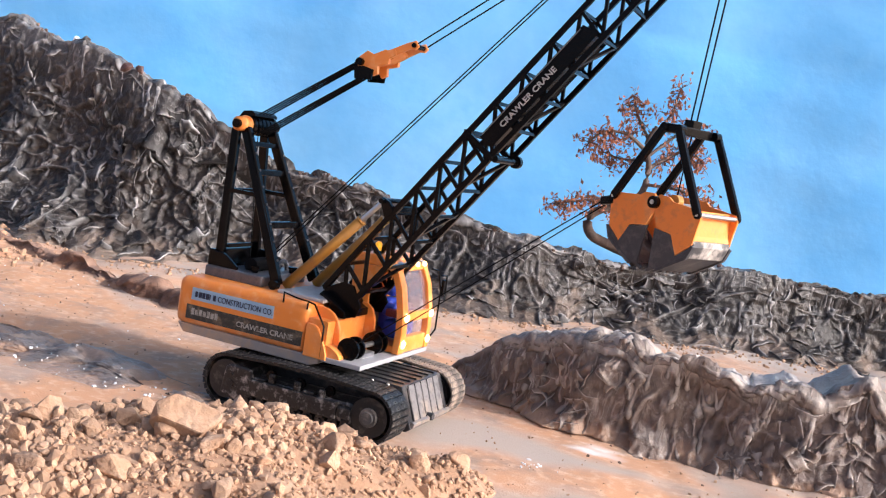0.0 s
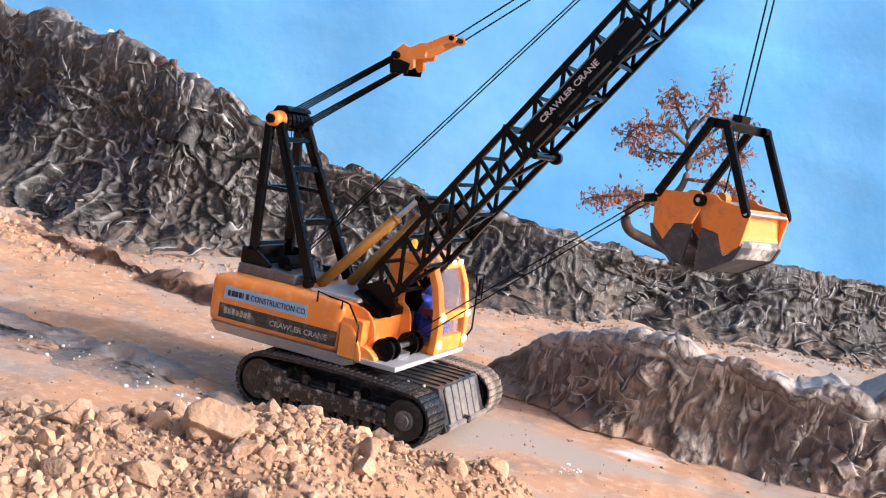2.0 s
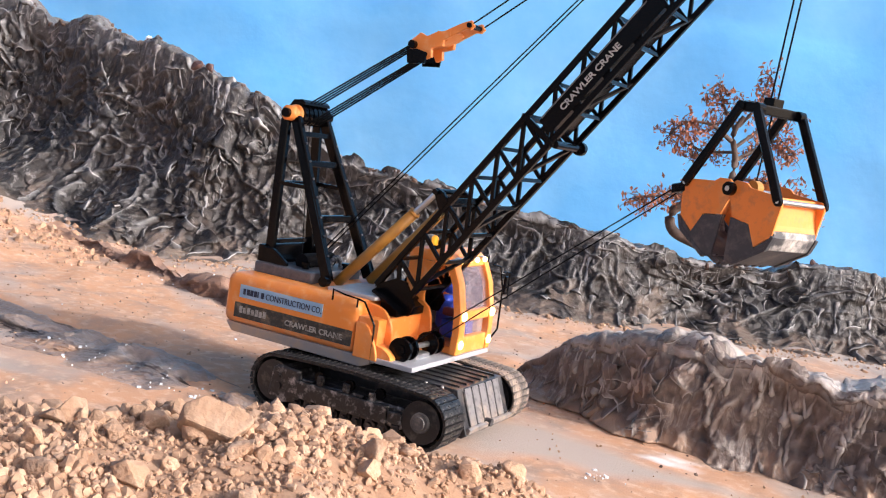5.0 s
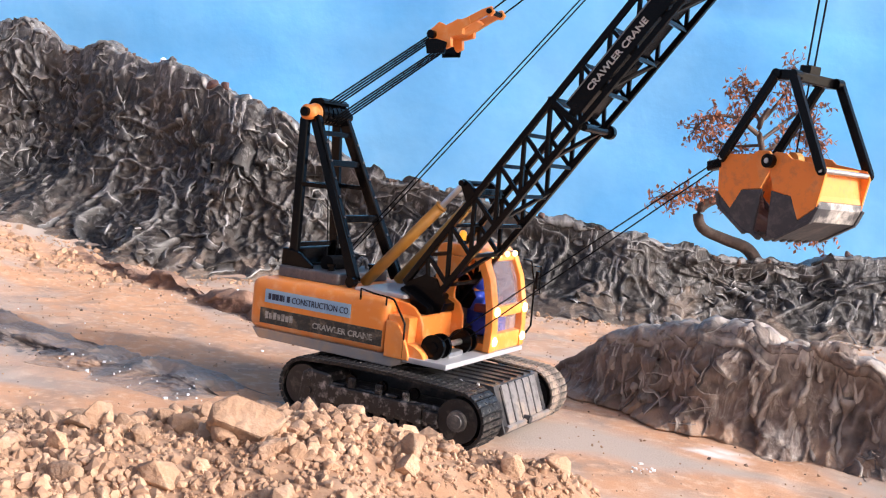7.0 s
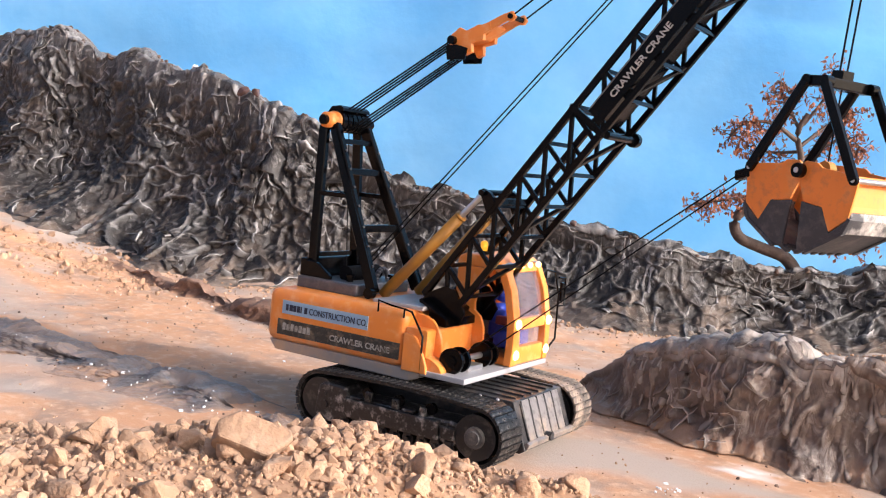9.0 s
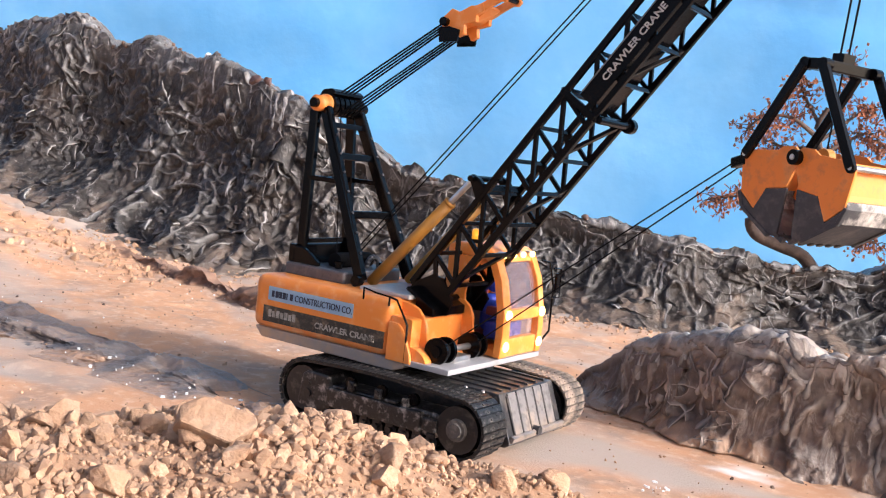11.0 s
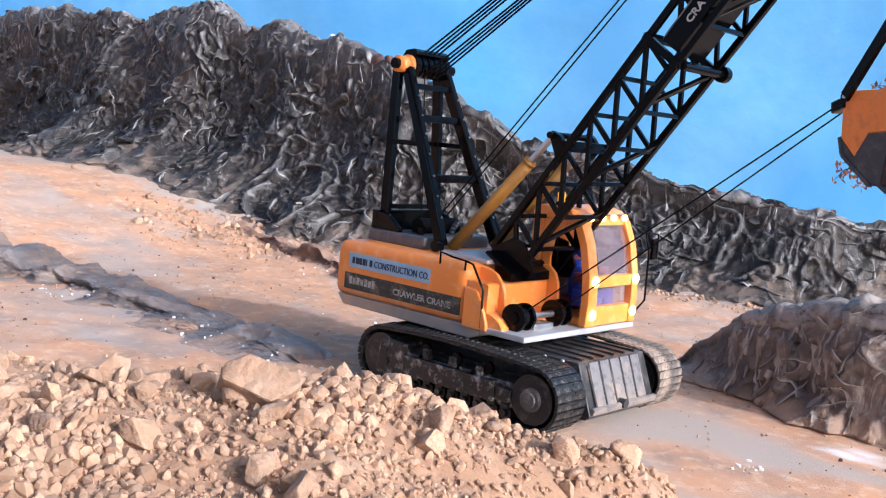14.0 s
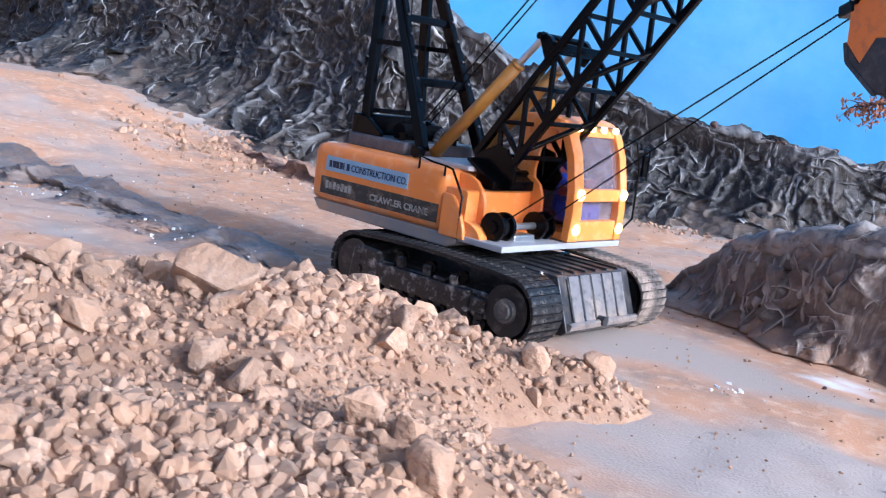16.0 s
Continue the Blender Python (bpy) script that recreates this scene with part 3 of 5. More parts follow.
BACK_BANK = [(-1.05, 0.45, 0.003, 0.02, 0.02), (-0.86, 0.40, 0.016, 0.02, 0.025), (-0.72, 0.375, 0.026, 0.02, 0.03), (-0.60, 0.34, 0.012, 0.02, 0.02), (-0.50, 0.32, 0.026, 0.02, 0.03), (-0.38, 0.28, 0.022, 0.02, 0.025), (-0.26, 0.25, 0.014, 0.02, 0.02), (-0.16, 0.23, 0.002, 0.02, 0.02)]


def axis_steps(lo, hi, fine, far, start=0.02):
    """Even fine steps from lo to hi, then ever larger ones out to far on both sides."""
    mid = list(np.arange(lo, hi, fine))
    out, s, v = [], start, hi
    while v < far:
        out.append(v)
        v += s
        s *= 1.35
    left, s, v = [], start, lo - start
    while v > -far:
        left.append(v)
        s *= 1.35
        v -= s
    return left[::-1] + mid + out


def line_distance(rows, x, y):
    """How far a place lies from a base line."""
    best = 9.0
    for a, b in zip(rows, rows[1:]):
        dx, dy = b[0] - a[0], b[1] - a[1]
        t = min(1.0, max(0.0, ((x - a[0]) * dx + (y - a[1]) * dy) / (dx * dx + dy * dy)))
        best = min(best, math.hypot(x - a[0] - t * dx, y - a[1] - t * dy))
    return best


def make_ground():
    xs, ys = axis_steps(-2.2, 0.95, 0.0085, 40), axis_steps(-0.62, 1.15, 0.0085, 40)
    verts, mud, glare = [], [], []
    for x in xs:
        for y in ys:
            near = abs(x) < 3 and abs(y) < 3
            verts.append((x, y, ground_z(x, y) if near else 0.0))
            if near:
                p = Vector((x * 1.0, y * 1.6, 0.3))
                a = smooth01(0.02, 0.45, noise.fractal(p * 2.6, 0.9, 2.0, 4) + 0.10)
                d = (y + 0.09) - 0.10 * x
                rut = smooth01(0.24, 0.06, abs(d - 0.10)) * 0.25 + smooth01(0.10, 0.03, abs(d + 0.05)) * smooth01(0.12, 0.2, x) * 0.9 + smooth01(0.16, 0.05, math.hypot((x - 0.30) / 1.4, y - 0.03)) * 0.8
                film = 0.70 * smooth01(0.42, 0.12, math.hypot((x - 0.42) / 1.3, y + 0.07)) * max(0.0, 0.62 + 1.7 * noise.noise(p * 5.5) + 0.9 * noise.noise(p * 15))
                # grey plaster dust washed down from the wall, and dried mud behind the bank
                ragged = 0.06 * noise.noise(p * 7) + 0.03 * noise.noise(p * 22)
                apron = 0.75 * smooth01(0.13, 0.0, line_distance(WALL, x, y) + ragged) * (0.8 + 0.6 * noise.noise(p * 16))
                apron += 0.55 * smooth01(0.0, 0.25, x) * smooth01(0.20, 0.32, y) * smooth01(1.3, 1.0, y) * (0.7 + 0.8 * noise.noise(p * 5))
                mud.append(smooth01(-0.95, -0.6, y) * smooth01(-2.6, -2.0, x) * min(0.95, a * 0.75 * (0.6 + 0.8 * noise.noise(p * 9)) + rut * (0.22 + 0.7 * noise.noise(p * 6)) + film + apron))
                # white glare of a puddle, painted into the sand colour as a ragged patch
                glare.append(max(0.0, smooth01(0.034, 0.006, math.hypot((x - 0.345) / 1.5, y - 0.118) + 0.016 * noise.noise(p * 34)) * (0.55 + 1.2 * noise.noise(p * 48))))
            else:
                mud.append(0.0)
                glare.append(0.0)
    h = len(ys)
    faces = [(i * h + j, (i + 1) * h + j, (i + 1) * h + j + 1, i * h + j + 1) for i in range(len(xs) - 1) for j in range(h - 1)]
    me = bpy.data.meshes.new("ground")
    me.from_pydata(verts, [], faces)
    me.attributes.new("mud", "FLOAT", "POINT").data.foreach_set("value", [max(0.0, m) for m in mud])
    me.attributes.new("glare", "FLOAT", "POINT").data.foreach_set("value", glare)
    for f in me.polygons:
        f.use_smooth = True
    me.materials.append(SAND)
    tagged(new("ground", me), "ochre sand ground with grey dried mud patches", "ground", kind="structure")


def make_backdrop():
    verts, faces = [], []
    nx, nz = 140, 150
    for i in range(nx + 1):
        for j in range(nz + 1):
            s, z = -5.5 + 10 * i / nx, -0.05 + 3.0 * j / nz
            p = Vector((s, z, 0.0))
            bulge = 0.020 * noise.noise(Vector((s * 2.2, z * 0.9, 3))) + 0.007 * noise.noise(Vector((s * 1.3 + z * 3, z * 7, 5))) + 0.0022 * noise.noise(Vector((s * 1.6, z * 24 + s * 2, 7))) * smooth01(-0.1, 0.3, noise.noise(Vector((s * 1.2, z * 1.5, 9))))
            x, y = 0.2 + 0.95 * s, 2.05 + 0.30 * s
            verts.append((x - 0.3 * bulge, y + 0.95 * bulge, z))
    h = nz + 1
    for i in range(nx):
        for j in range(nz):
            faces.append((i * h + j, (i + 1) * h + j, (i + 1) * h + j + 1, i * h + j + 1))
    me = bpy.data.meshes.new("backdrop")
    me.from_pydata(verts, [], faces)
    for f in me.polygons:
        f.use_smooth = True
    me.materials.append(CLOTH)
    ob = tagged(new("backdrop", me), "sky-blue painted cloth backdrop with faint creases", "backdrop", kind="structure")
    sol = ob.modifiers.new("thickness", "SOLIDIFY")
    sol.thickness = 0.004


make_ground()
make_backdrop()
bank("rock_wall", WALL, ROCK, "dark grey-brown crumpled plaster rock wall with dry-brushed folds and painted rim highlights", 0.0034, 17.0, 0.026, droop=0.8, seed=1.3, curls=2300, lift=0.0108, span=(0.014, 0.072), dusty=0.075, bare=0.0, scallop=0.05, runs=(380, 60, 0.0060, (0.02, 0.08)))
bank("bank_left", LEFT_BANK, WETMUD, "low wet grey mud ridge on sand", 0.0034, 64.0, 0.038, droop=1.0, seed=4.1, crown=0.2, knobs=0.6, curls=260, lift=0.0070, span=(0.012, 0.035), bare=-0.2, dusty=0.009, top_dust=0.25)
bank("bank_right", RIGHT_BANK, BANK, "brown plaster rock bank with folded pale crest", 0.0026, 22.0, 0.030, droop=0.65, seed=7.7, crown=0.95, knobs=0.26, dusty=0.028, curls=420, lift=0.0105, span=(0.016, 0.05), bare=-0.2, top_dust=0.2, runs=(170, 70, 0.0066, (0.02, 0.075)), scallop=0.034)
bank("bank_back", BACK_BANK, RIDGE, "low crumbly red-brown soil ridge half sunk in sand", 0.0036, 40.0, 0.055, droop=1.0, seed=2.2, crown=0.2, knobs=0.8, dusty=0.009, top_dust=0.15)


# ---- the crawler crane ----
crane = thing("crawler_crane", (0.05, 0, 0), "orange and black toy crawler crane standing on sand", "toy crane")
HUB_F, HUB_R, RAD = (0.143, 0.030), (-0.044, 0.030), 0.0275


def track_loop(n):
    """Points and tangents round the track's loop, in x and z."""
    (xf, zf), (xr, zr) = HUB_F, HUB_R
    L = xf - xr
    total = 2 * L + 2 * math.pi * RAD
    out = []
    for k in range(n):
        s = total * k / n
        if s < L:
            out.append((xr + s, zf + RAD + 0.0035 * math.sin(math.pi * s / L), 0.0))
        elif s < L + math.pi * RAD:
            a = (s - L) / RAD
            out.append((xf + RAD * math.sin(a), zf + RAD * math.cos(a), a))
        elif s < 2 * L + math.pi * RAD:
            out.append((xf - (s - L - math.pi * RAD), zf - RAD, math.pi))
        else:
            a = math.pi + (s - 2 * L - math.pi * RAD) / RAD
            out.append((xr + RAD * math.sin(a), zr + RAD * math.cos(a), a))
    return out


pad_bm = bmesh.new()
box(pad_bm, -0.0033, 0.0033, -0.0215, 0.0215, -0.0012, 0.0008)
box(pad_bm, -0.0030, -0.0012, -0.0214, -0.0060, 0.0006, 0.0014)
box(pad_bm, -0.0030, -0.0012, 0.0060, 0.0214, 0.0006, 0.0014)
box(pad_bm, 0.0002, 0.0020, -0.0050, 0.0050, 0.0006, 0.0017)
box(pad_bm, -0.004, 0.004, -0.007, 0.007, -0.0035, -0.001)
PAD = mesh_of(pad_bm, "tread_pad")
PAD.materials.append(RUBBER)
DUSTY_PAD = PAD.copy()
DUSTY_PAD.materials.clear()
DUSTY_PAD.materials.append(DUSTY_RUBBER)
for side in (-1, 1):
    yc = side * 0.0865
    # side frame between the wheels, with stepped boxes as on the toy
    bm = bmesh.new()
    box(bm, -0.022, 0.122, yc - 0.0175, yc + 0.0175, 0.016, 0.040, 0.003)
    track = part("track", bm, TRACKFRAME, crane, "mud-stained black track frame with rubber belt")
    bm = bmesh.new()
    prism(bm, [(-0.050, 0.014), (-0.046, 0.045), (-0.038, 0.050), (-0.012, 0.049), (-0.008, 0.040), (-0.010, 0.013), (-0.030, 0.008)], yc - 0.0205, yc + 0.0205, 0.003)
    part("sprocket_cover", bm, TRACKFRAME, track)
    yo = yc + side * 0.017
    for x0, x1, z0, z1 in ((-0.010, 0.104, 0.0195, 0.0385), (0.1045, 0.121, 0.022, 0.034), (0.014, 0.022, 0.0386, 0.0495), (0.047, 0.055, 0.0386, 0.0490), (0.080, 0.087, 0.0386, 0.0475), (-0.004, 0.010, 0.0386, 0.0415), (0.060, 0.074, 0.0386, 0.0420)):
        bm = bmesh.new()
        out_by = 0.0070 if x1 - x0 > 0.05 else 0.0050
        box(bm, x0, x1, min(yo, yo + side * out_by), max(yo, yo + side * out_by), z0, z1, 0.0012)
        part("frame_box", bm, TRACKFRAME, track)
    for (hx, hz), nm in ((HUB_F, "idler_wheel"), (HUB_R, "sprocket_wheel")):
        wheel = part(nm, rod(bmesh.new(), (hx, yc - 0.019, hz), (hx, yc + 0.019, hz), 0.0225, 28), ROLLERS, track)
        if nm == "idler_wheel":
            bm = bmesh.new()
            rod(bm, (hx, yc + side * 0.018, hz), (hx, yc + side * 0.0225, hz), 0.0112, 24, 0.0100)
            rod(bm, (hx, yc + side * 0.022, hz), (hx, yc + side * 0.0240, hz), 0.0076, 20, 0.0064)
            part("hub", bm, HUBS, track, "dusty round hub")
    for k in range(9):
        bm = bmesh.new()
        x = -0.012 + 0.0158 * k
        rod(bm, (x, yc - 0.017, 0.0115), (x, yc + 0.017, 0.0115), 0.0068, 16)
        rod(bm, (x, yc + side * 0.016, 0.0115), (x, yc + side * 0.0215, 0.0115), 0.0034, 8)
        box(bm, x - 0.0045, x + 0.0045, min(yc + side * 0.017, yc + side * 0.0195), max(yc + side * 0.017, yc + side * 0.0195), 0.0150, 0.0200, 0.0008)
        part("road_wheel", bm, ROLLERS, track)
    for k in range(3):
        bm = bmesh.new()
        x = (0.018, 0.051, 0.0835)[k]
        rod(bm, (x, yc + side * 0.021, 0.0445), (x, yc + side * 0.0235, 0.0445), 0.0028, 10)
        part("bracket_bolt", bm, TRACKFRAME, track)
    bm = bmesh.new()
    rod(bm, (-0.036, yc + side * 0.020, 0.026), (-0.036, yc + side * 0.0222, 0.026), 0.0042, 12)
    rod(bm, (-0.036, yc + side * 0.020, 0.037), (-0.036, yc + side * 0.0222, 0.037), 0.0025, 10)
    part("cover_boss", bm, TRACKFRAME, track)
    for k in range(3):
        bm = bmesh.new()
        x = 0.015 + 0.038 * k
        rod(bm, (x, yc - 0.015, 0.047), (x, yc + 0.019, 0.047) if side > 0 else (x, yc - 0.019, 0.047), 0.006, 12)
        part("carrier_roller", bm, BLACK, track)
    # belt under the pads
    bm = bmesh.new()
    loop = track_loop(90)
    for k in range(90):
        a, b = loop[k], loop[(k + 1) % 90]
        vs = [bm.verts.new((px, yc + e, pz)) for (px, pz, _), e in ((a, -0.02), (a, 0.02), (b, 0.02), (b, -0.02))]
        bm.faces.new(vs)
    bmesh.ops.remove_doubles(bm, verts=bm.verts, dist=1e-5)
    belt = part("belt", bm, RUBBER, track, "dusty black rubber belt")
    so = belt.modifiers.new("thickness", "SOLIDIFY")
    so.thickness, so.offset = 0.002, 0
    n = 76
    for x, z, a in track_loop(n):
        ob = part("tread_pad", PAD if side < 0 else DUSTY_PAD, RUBBER, track)
        ob.matrix_basis = Matrix.Translation((x + 0.0018 * math.sin(a), yc, z + 0.0018 * math.cos(a))) @ Matrix.Rotation(a, 4, "Y")

# undercarriage: ribbed deck and sloped front plate
bm = bmesh.new()
W = 0.056
prism(bm, [(-0.06, 0.02), (-0.075, 0.05), (-0.06, 0.058), (0.12, 0.0605), (0.1555, 0.060), (0.1735, 0.014), (0.168, 0.010), (-0.05, 0.012)], -W, W, 0.0012)
carbody = part("carbody", bm, PLATE, crane, "dusty black ribbed undercarriage between the tracks")
for k in range(6):
    y = -0.044 + 0.0176 * k
    bm = bmesh.new()
    bar(bm, (0.1568, y, 0.057), (0.1712, y, 0.0225), 0.0022, 0.0022)
    part("front_rib", bm, PLATE, carbody)
    if k < 5:
        bm = bmesh.new()
        bar(bm, (0.1566, y + 0.0088, 0.0590), (0.1719, y + 0.0088, 0.0200), 0.0020, 0.0144)
        part("front_panel", bm, NOSE, carbody, "dust-greyed sloping panel")
    bm = bmesh.new()
    box(bm, 0.092, 0.152, y - 0.0012, y + 0.0012, 0.0600, 0.0622)
    part("deck_rib", bm, PLATE, carbody)
bm = bmesh.new()
prism(bm, [(0.1655, 0.012), (0.1755, 0.016), (0.1770, 0.021), (0.1735, 0.0225), (0.168, 0.018)], -W + 0.002, W - 0.002, 0.0008)
part("bumper_lip", bm, NOSE, carbody, "sand-caked lower lip")
bm = bmesh.new()
rod(bm, (0.17, -0.004, 0.021), (0.1785, -0.004, 0.021), 0.0045, 14)
part("tow_pin", bm, PLATE, carbody)
for k in range(2):
    bm = bmesh.new()
    bmesh.ops.create_uvsphere(bm, u_segments=10, v_segments=6, radius=0.0022, matrix=Matrix.Translation((0.118 + 0.02 * k, -0.0555, 0.0585)))
    part("bolt", bm, SILVER, carbody)
bm = bmesh.new()
rod(bm, (0.03, 0, 0.056), (0.03, 0, 0.068), 0.05, 40)
part("slew_ring", bm, BLACK, crane)

# ---- house ----
bm = bmesh.new()
box(bm, -0.141, 0.0405, -0.087, 0.087, 0.0755, 0.1335, 0.0125, 5)
house = part("house", bm, HOUSE, crane, "glossy orange house with faded rear edges", True)
house.modifiers.new("edges", "WEIGHTED_NORMAL")
bm = bmesh.new()
prism(bm, [(-0.137, 0.0765), (-0.127, 0.0655), (0.048, 0.0640), (0.060, 0.0685), (0.0615, 0.0735), (0.045, 0.0765)], -0.0845, 0.0845, 0.0015)
part("skirt", bm, GREY, house, "scuffed grey lower skirt")
# front bay: cheeks, floor and curved seat for the winch
bm = bmesh.new()
prism(bm, [(0.040, 0.0745), (0.0700, 0.0745), (0.0690, 0.0820), (0.0655, 0.0910), (0.0600, 0.1010), (0.0550, 0.1090), (0.0510, 0.1120), (0.040, 0.1130)], -0.087, -0.083, 0.0012)
part("side_cheek", bm, ORANGE, house)
bm = bmesh.new()
prism(bm, [(0.040, 0.0745), (0.080, 0.0745), (0.0745, 0.090), (0.072, 0.110), (0.068, 0.119), (0.061, 0.1265), (0.052, 0.1305), (0.040, 0.1315)], -0.0665, -0.0625, 0.0012)
part("inner_cheek", bm, ORANGE, house)
bm = bmesh.new()
prism(bm, [(0.040, 0.0745), (0.086, 0.0745), (0.085, 0.080), (0.0825, 0.0835), (0.078, 0.0872), (0.072, 0.0900), (0.0655, 0.0912), (0.0655, 0.1165), (0.0635, 0.1180), (0.040, 0.1185)], -0.0825, 0.0130, 0.0006)
part("front_bay", bm, ORANGE, house)
bm = bmesh.new()
prism(bm, [(0.040, 0.0745), (0.084, 0.0745), (0.0805, 0.096), (0.079, 0.116), (0.074, 0.127), (0.066, 0.133), (0.040, 0.134)], 0.0095, 0.0135, 0.0012)
part("inner_cheek", bm, ORANGE, house)
bm = bmesh.new()
box(bm, 0.062, 0.114, -0.085, 0.103, 0.0722, 0.0780, 0.0012)
part("front_platform", bm, TRAY, house, "silver-grey front platform")
# stickers on the visible side
bm = bmesh.new()
box(bm, -0.1185, -0.0045, -0.0880, -0.0868, 0.1072, 0.1218)
sign = part("name_sign", bm, BLUE, house, "pale blue sign strip with dark lettering")
side_text = Matrix(((1, 0, 0, 0), (0, 0, -1, 0), (0, 1, 0, 0), (0, 0, 0, 1)))
bm = bmesh.new()
for k, w in enumerate((0.0035, 0.0045, 0.004, 0.0042, 0.0014, 0.0038)):
    x = -0.1135 + 0.0051 * k
    box(bm, x, x + w, -0.0884, -0.0879, 0.1110, 0.1178)
part("first_word_bars", bm, INK, sign)
writing("lettering", "CONSTRUCTION CO.", 0.0098, Matrix.Translation((-0.0815, -0.0882, 0.1110)) @ side_text, INK, sign, stretch=0.79)
bm = bmesh.new()
box(bm, -0.1235, 0.0365, -0.0880, -0.0868, 0.0838, 0.1008)
strip = part("black_sign", bm, STRIP, house, "scratched black label with faded white lettering")
writing("lettering", "CRAWLER CRANE", 0.0088, Matrix.Translation((-0.052, -0.0882, 0.0885)) @ side_text, FADED, strip, stretch=1.08, bold=0.0002)
bm = bmesh.new()
for k in range(7):
    x = -0.116 + 0.0056 * k
    box(bm, x, x + 0.0042, -0.0884, -0.0879, 0.0895, 0.0972 - 0.0012 * (k % 2))
part("faded_code_bars", bm, FADED, strip)
# roof: grey decks, vents and hand rails
bm = bmesh.new()
box(bm, -0.130, -0.048, -0.0525, 0.0525, 0.132, 0.1462, 0.0025)
part("engine_deck", bm, DECK, house, "scuffed dark grey engine deck")
bm = bmesh.new()
tube(bm, [(-0.066, 0.022 + 0.012 * math.cos(t), 0.146 + 0.012 * math.sin(t)) for t in [math.pi * k / 10 for k in range(11)]], 0.0032, 10)
part("exhaust_bend", bm, DARKGREY, house, "", True)
bm = bmesh.new()
box(bm, -0.020, 0.043, -0.060, 0.050, 0.1325, 0.1372, 0.0015)
part("front_deck", bm, TRAY, house, "pale grey deck plate")
for x, y in ((-0.088, -0.02), (-0.07, -0.035), (-0.05, 0.02)):
    bm = bmesh.new()
    rod(bm, (x, y, 0.1455), (x, y, 0.152), 0.004, 12)
    rod(bm, (x, y, 0.151), (x, y, 0.154), 0.0055, 12)
    part("deck_knob", bm, BLACK, house)
for a, b, c in (((0.005, 0.139), (0.037, 0.134), None),):
    cord("hand_rail", [(0.005, -0.085, 0.1285), (0.0045, -0.085, 0.1405), (0.020, -0.085, 0.1375), (0.037, -0.085, 0.1362), (0.037, -0.085, 0.127)], 0.0011, house, BLACK)
    cord("hand_rail", [(0.037, -0.085, 0.1362), (0.046, -0.085, 0.1345), (0.0575, -0.086, 0.119), (0.062, -0.086, 0.112), (0.0625, -0.086, 0.0765)], 0.0011, house, BLACK)

# ---- winch on the front platform ----
WX, WZ = 0.089, 0.0900
winch = part("winch", rod(bmesh.new(), (WX, -0.068, WZ), (WX, -0.004, WZ), 0.0032, 14), SILVER, crane, "silver winch shaft")
for y in (-0.070, -0.055, -0.0085, 0.0045):
    bm = bmesh.new()
    rod(bm, (WX, y - 0.0018, WZ), (WX, y + 0.0018, WZ), 0.0134, 24)
    part("drum_flange", bm, BLACK, winch)
for y0, y1 in ((-0.070, -0.055), (-0.0085, 0.0045)):
    bm = bmesh.new()
    rod(bm, (WX, y0, WZ), (WX, y1, WZ), 0.0085, 20)
    part("rope_drum", bm, ROPE, winch, "drum wound with black cord")
for y in (-0.0730,):
    bm = bmesh.new()
    rod(bm, (WX, y - 0.001, WZ), (WX, y + 0.001, WZ), 0.006, 16)
    part("drum_cap", bm, BLACK, winch)
bm = bmesh.new()
box(bm, 0.078, 0.098, -0.049, -0.018, 0.0775, 0.0835, 0.0015)
part("winch_base", bm, SILVER, winch)

# ---- cab ----
FACE = [(0.1175, 0.079), (0.1185, 0.105), (0.1170, 0.128), (0.1105, 0.158), (0.1015, 0.178), (0.090, 0.1855)]
bm = bmesh.new()
box(bm, 0.050, 0.1165, 0.0150, 0.1000, 0.0782, 0.0870, 0.002)
cab = part("cab", bm, ORANGE, crane, "orange cab with lit lamps and smoked windows")
for y0, y1 in ((0.0105, 0.0255), (0.0892, 0.1004)):
    bm = bmesh.new()
    prism(bm, ribbon(FACE, 0.009), y0, y1, 0.0012)
    part("front_pillar", bm, ORANGE, cab)
    bm = bmesh.new()
    box(bm, 0.046, 0.060, y0 + 0.001, y0 + 0.010, 0.080, 0.183, 0.002)
    part("rear_pillar", bm, ORANGE, cab)
bm = bmesh.new()
prism(bm, [(0.0605, 0.0785), (0.0760, 0.0785), (0.0750, 0.110), (0.0715, 0.140), (0.0745, 0.160), (0.0900, 0.1795), (0.0605, 0.1795)], 0.0118, 0.0150, 0.0012)
part("rear_side_panel", bm, ORANGE, cab)
bm = bmesh.new()
box(bm, 0.046, 0.050, 0.016, 0.099, 0.08, 0.183, 0.001)
part("rear_wall", bm, ORANGE, cab)
bm = bmesh.new()
prism(bm, [(0.044, 0.1795), (0.1015, 0.1795), (0.1045, 0.176), (0.1035, 0.183), (0.094, 0.190), (0.084, 0.1925), (0.052, 0.1925), (0.044, 0.188)], 0.0135, 0.1015, 0.002)
roof = part("roof", bm, ORANGE, cab)
for z0, z1, x in ((0.079, 0.098, 0.1165), (0.117, 0.1285, 0.1165)):
    bm = bmesh.new()
    box(bm, x - 0.005, x + 0.004, 0.0235, 0.0915, z0, z1, 0.0012)
    part("cross_bar", bm, ORANGE, cab)
bm = bmesh.new()
box(bm, 0.112, 0.1145, 0.024, 0.091, 0.097, 0.118)
part("lower_window", bm, PANE, cab, "smoked lower window")
bm = bmesh.new()
prism(bm, ribbon([(0.1165, 0.127), (0.1100, 0.157), (0.1010, 0.1785)], 0.0014), 0.024, 0.091)
part("front_window", bm, PANE, cab, "smoked reddish windscreen")
bm = bmesh.new()
